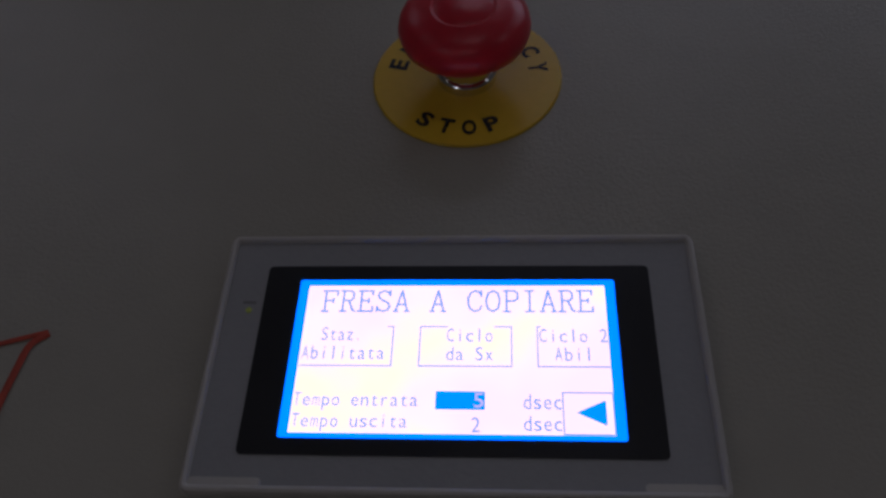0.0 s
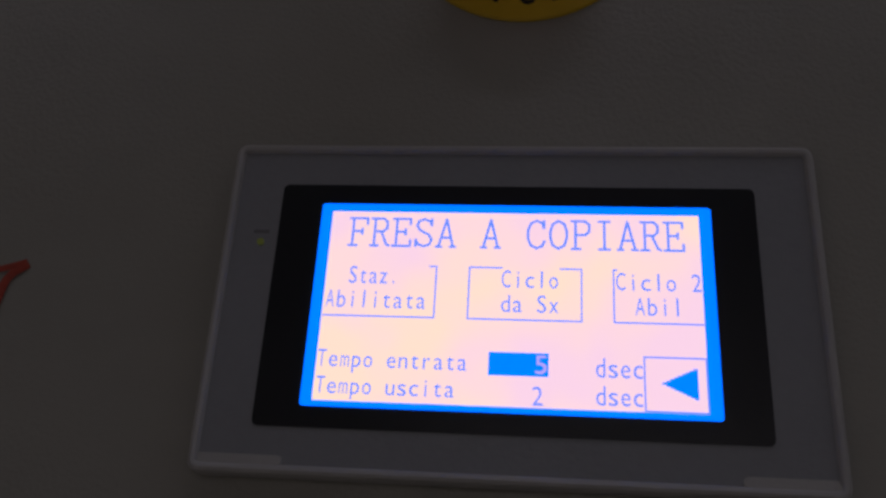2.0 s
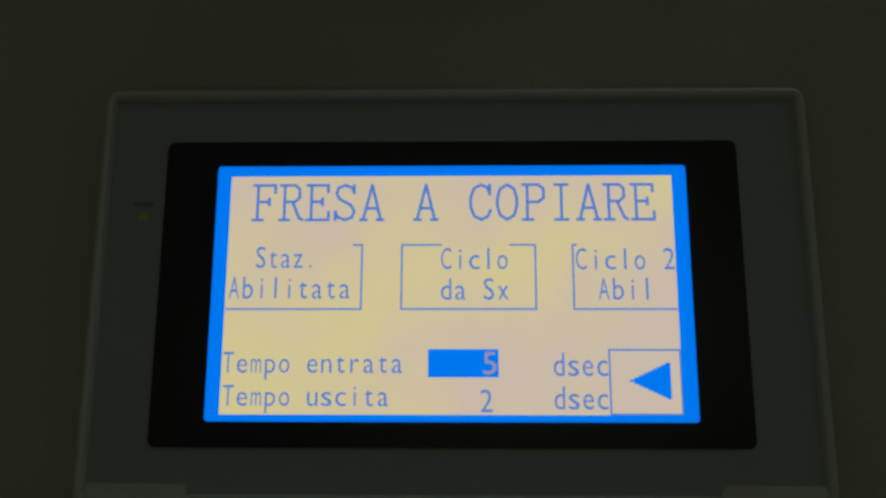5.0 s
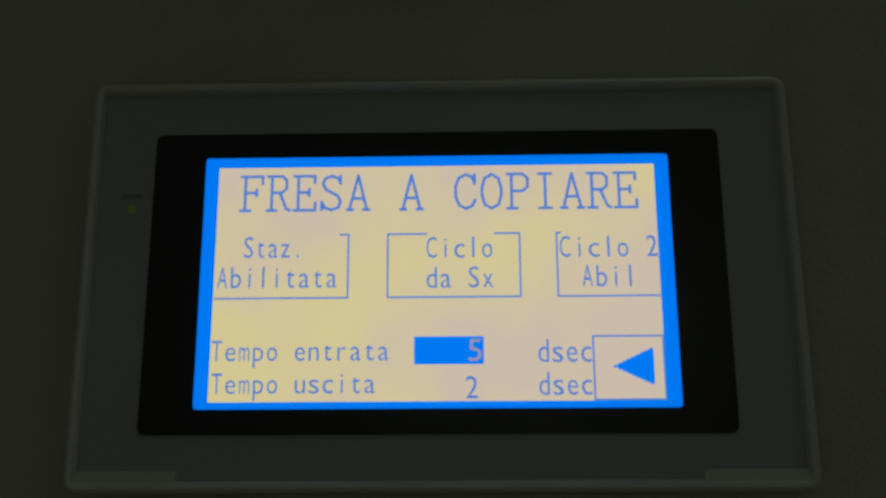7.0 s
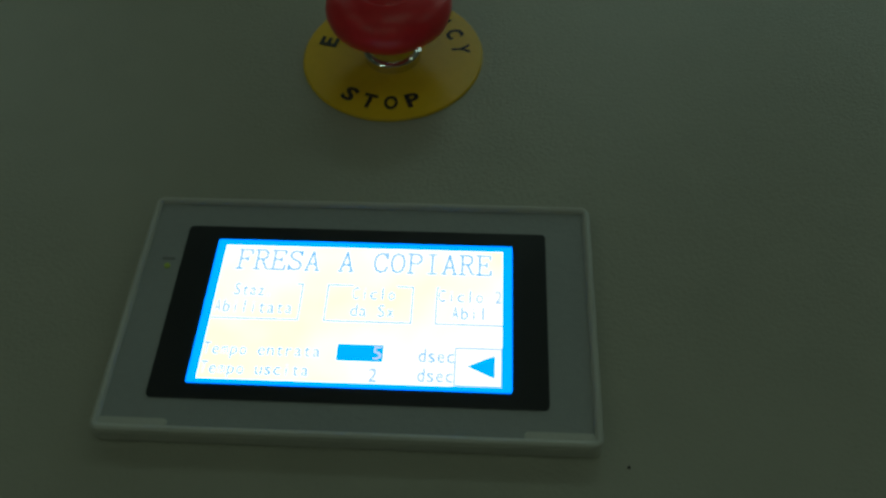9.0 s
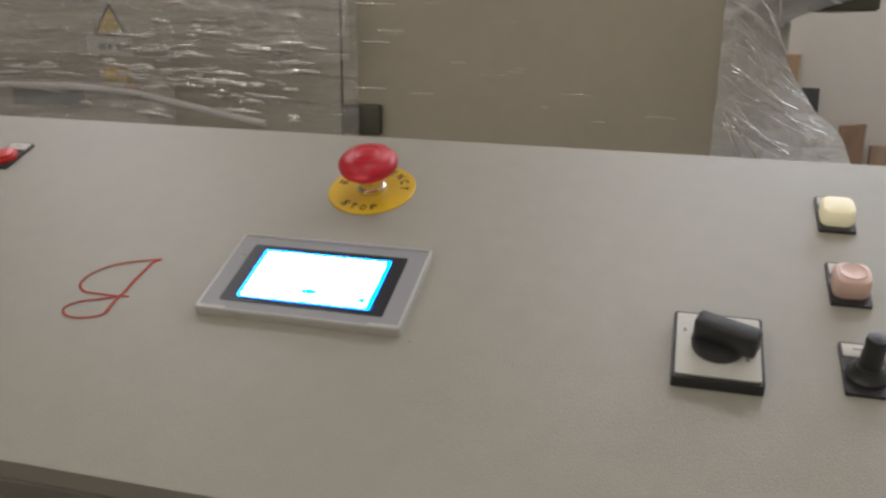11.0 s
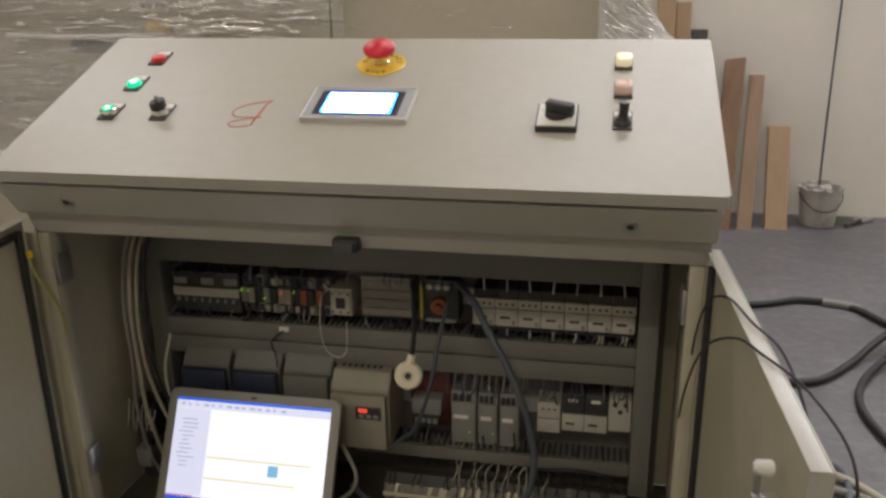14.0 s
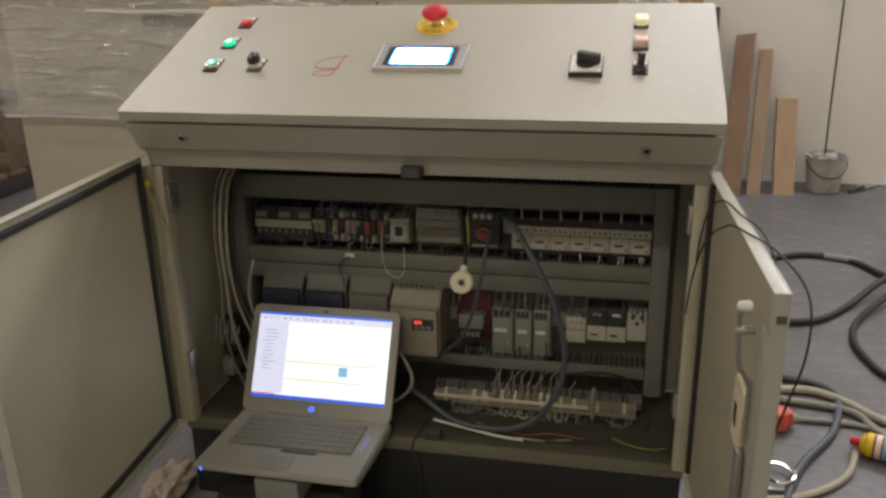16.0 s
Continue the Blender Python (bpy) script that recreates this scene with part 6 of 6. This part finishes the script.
# ---- clutter beyond the machine and by the door ----
pal = _thing("pallet", pose(-2.75, 2.75, 0), "old dark wooden pallet with crates beyond the machine", "pallet", "", "")
for k in range(5):
    part("deck_board", box(-0.6, 0.36, -0.42 + 0.17 * k, -0.29 + 0.17 * k, 0.105, 0.127, 0.002), WOOD2, pal)
for k in (-0.55, -0.12, 0.24):
    part("bearer", box(k, k + 0.1, -0.42, 0.52, 0.0, 0.1045, 0.003), DARKWOOD, pal)
CRATE = mat("weathered_crate_wood", (0.16, 0.125, 0.085), 0.7, 0, 0.2, 4, 0.04, 40, 0.3, (0.08, 0.06, 0.045), stretch=(1, 6, 9))
crt = _thing("wooden_crate", pose(-2.85, 2.8, 0.128), "brown wooden crate on the pallet", "crate", "", "")
part("body", box(-0.45, 0.44, -0.28, 0.30, 0.0, 0.36, 0.004), CRATE, crt)
for z in (0.03, 0.15, 0.27):
    part("slat", box(-0.46, 0.45, -0.30, -0.2805, z, z + 0.08, 0.003), CRATE, crt)
blk = _thing("tool_bag", pose(-2.72, 2.7, 0.489), "black tool bag on the crate", "bag", "", "")
part("bag", box(-0.25, 0.28, -0.12, 0.14, 0.0, 0.07, 0.025, seg=3), BLACK_MATT, blk)
part("strap", tube([(-0.15, -0.12, 0.06), (-0.05, -0.13, 0.10), (0.1, -0.125, 0.095), (0.2, -0.12, 0.06)], 0.008, 8), BLACK_MATT, blk)
panel = _thing("sheet_panel", pose(-2.75, 3.3, 0), "brown hardboard sheet leaning on the wall", "panel", "", "")
part("sheet", box(-1.1, 0.75, 0.0, 0.03, 0.0, 1.5, 0.002), mat("brown_hardboard", (0.30, 0.225, 0.15), 0.6, 0, 0.1, 2), panel)
lit = _thing("crumpled_paper", pose(-0.055, 0.07, 0), "crumpled dirty paper on the floor by the console", "litter", "", "")
bm = bmesh.new()
bmesh.ops.create_icosphere(bm, subdivisions=4, radius=1.0)
noise.seed_set(5)
for v in bm.verts:
    k = 1 + 0.35 * noise.fractal(v.co * 1.9, 0.9, 2, 4)
    v.co = Vector((v.co.x * 0.05 * k, v.co.y * 0.09 * k, max(0, v.co.z * 0.04 * k + 0.03)))
part("paper", bm, LITTER, lit, smooth=False)
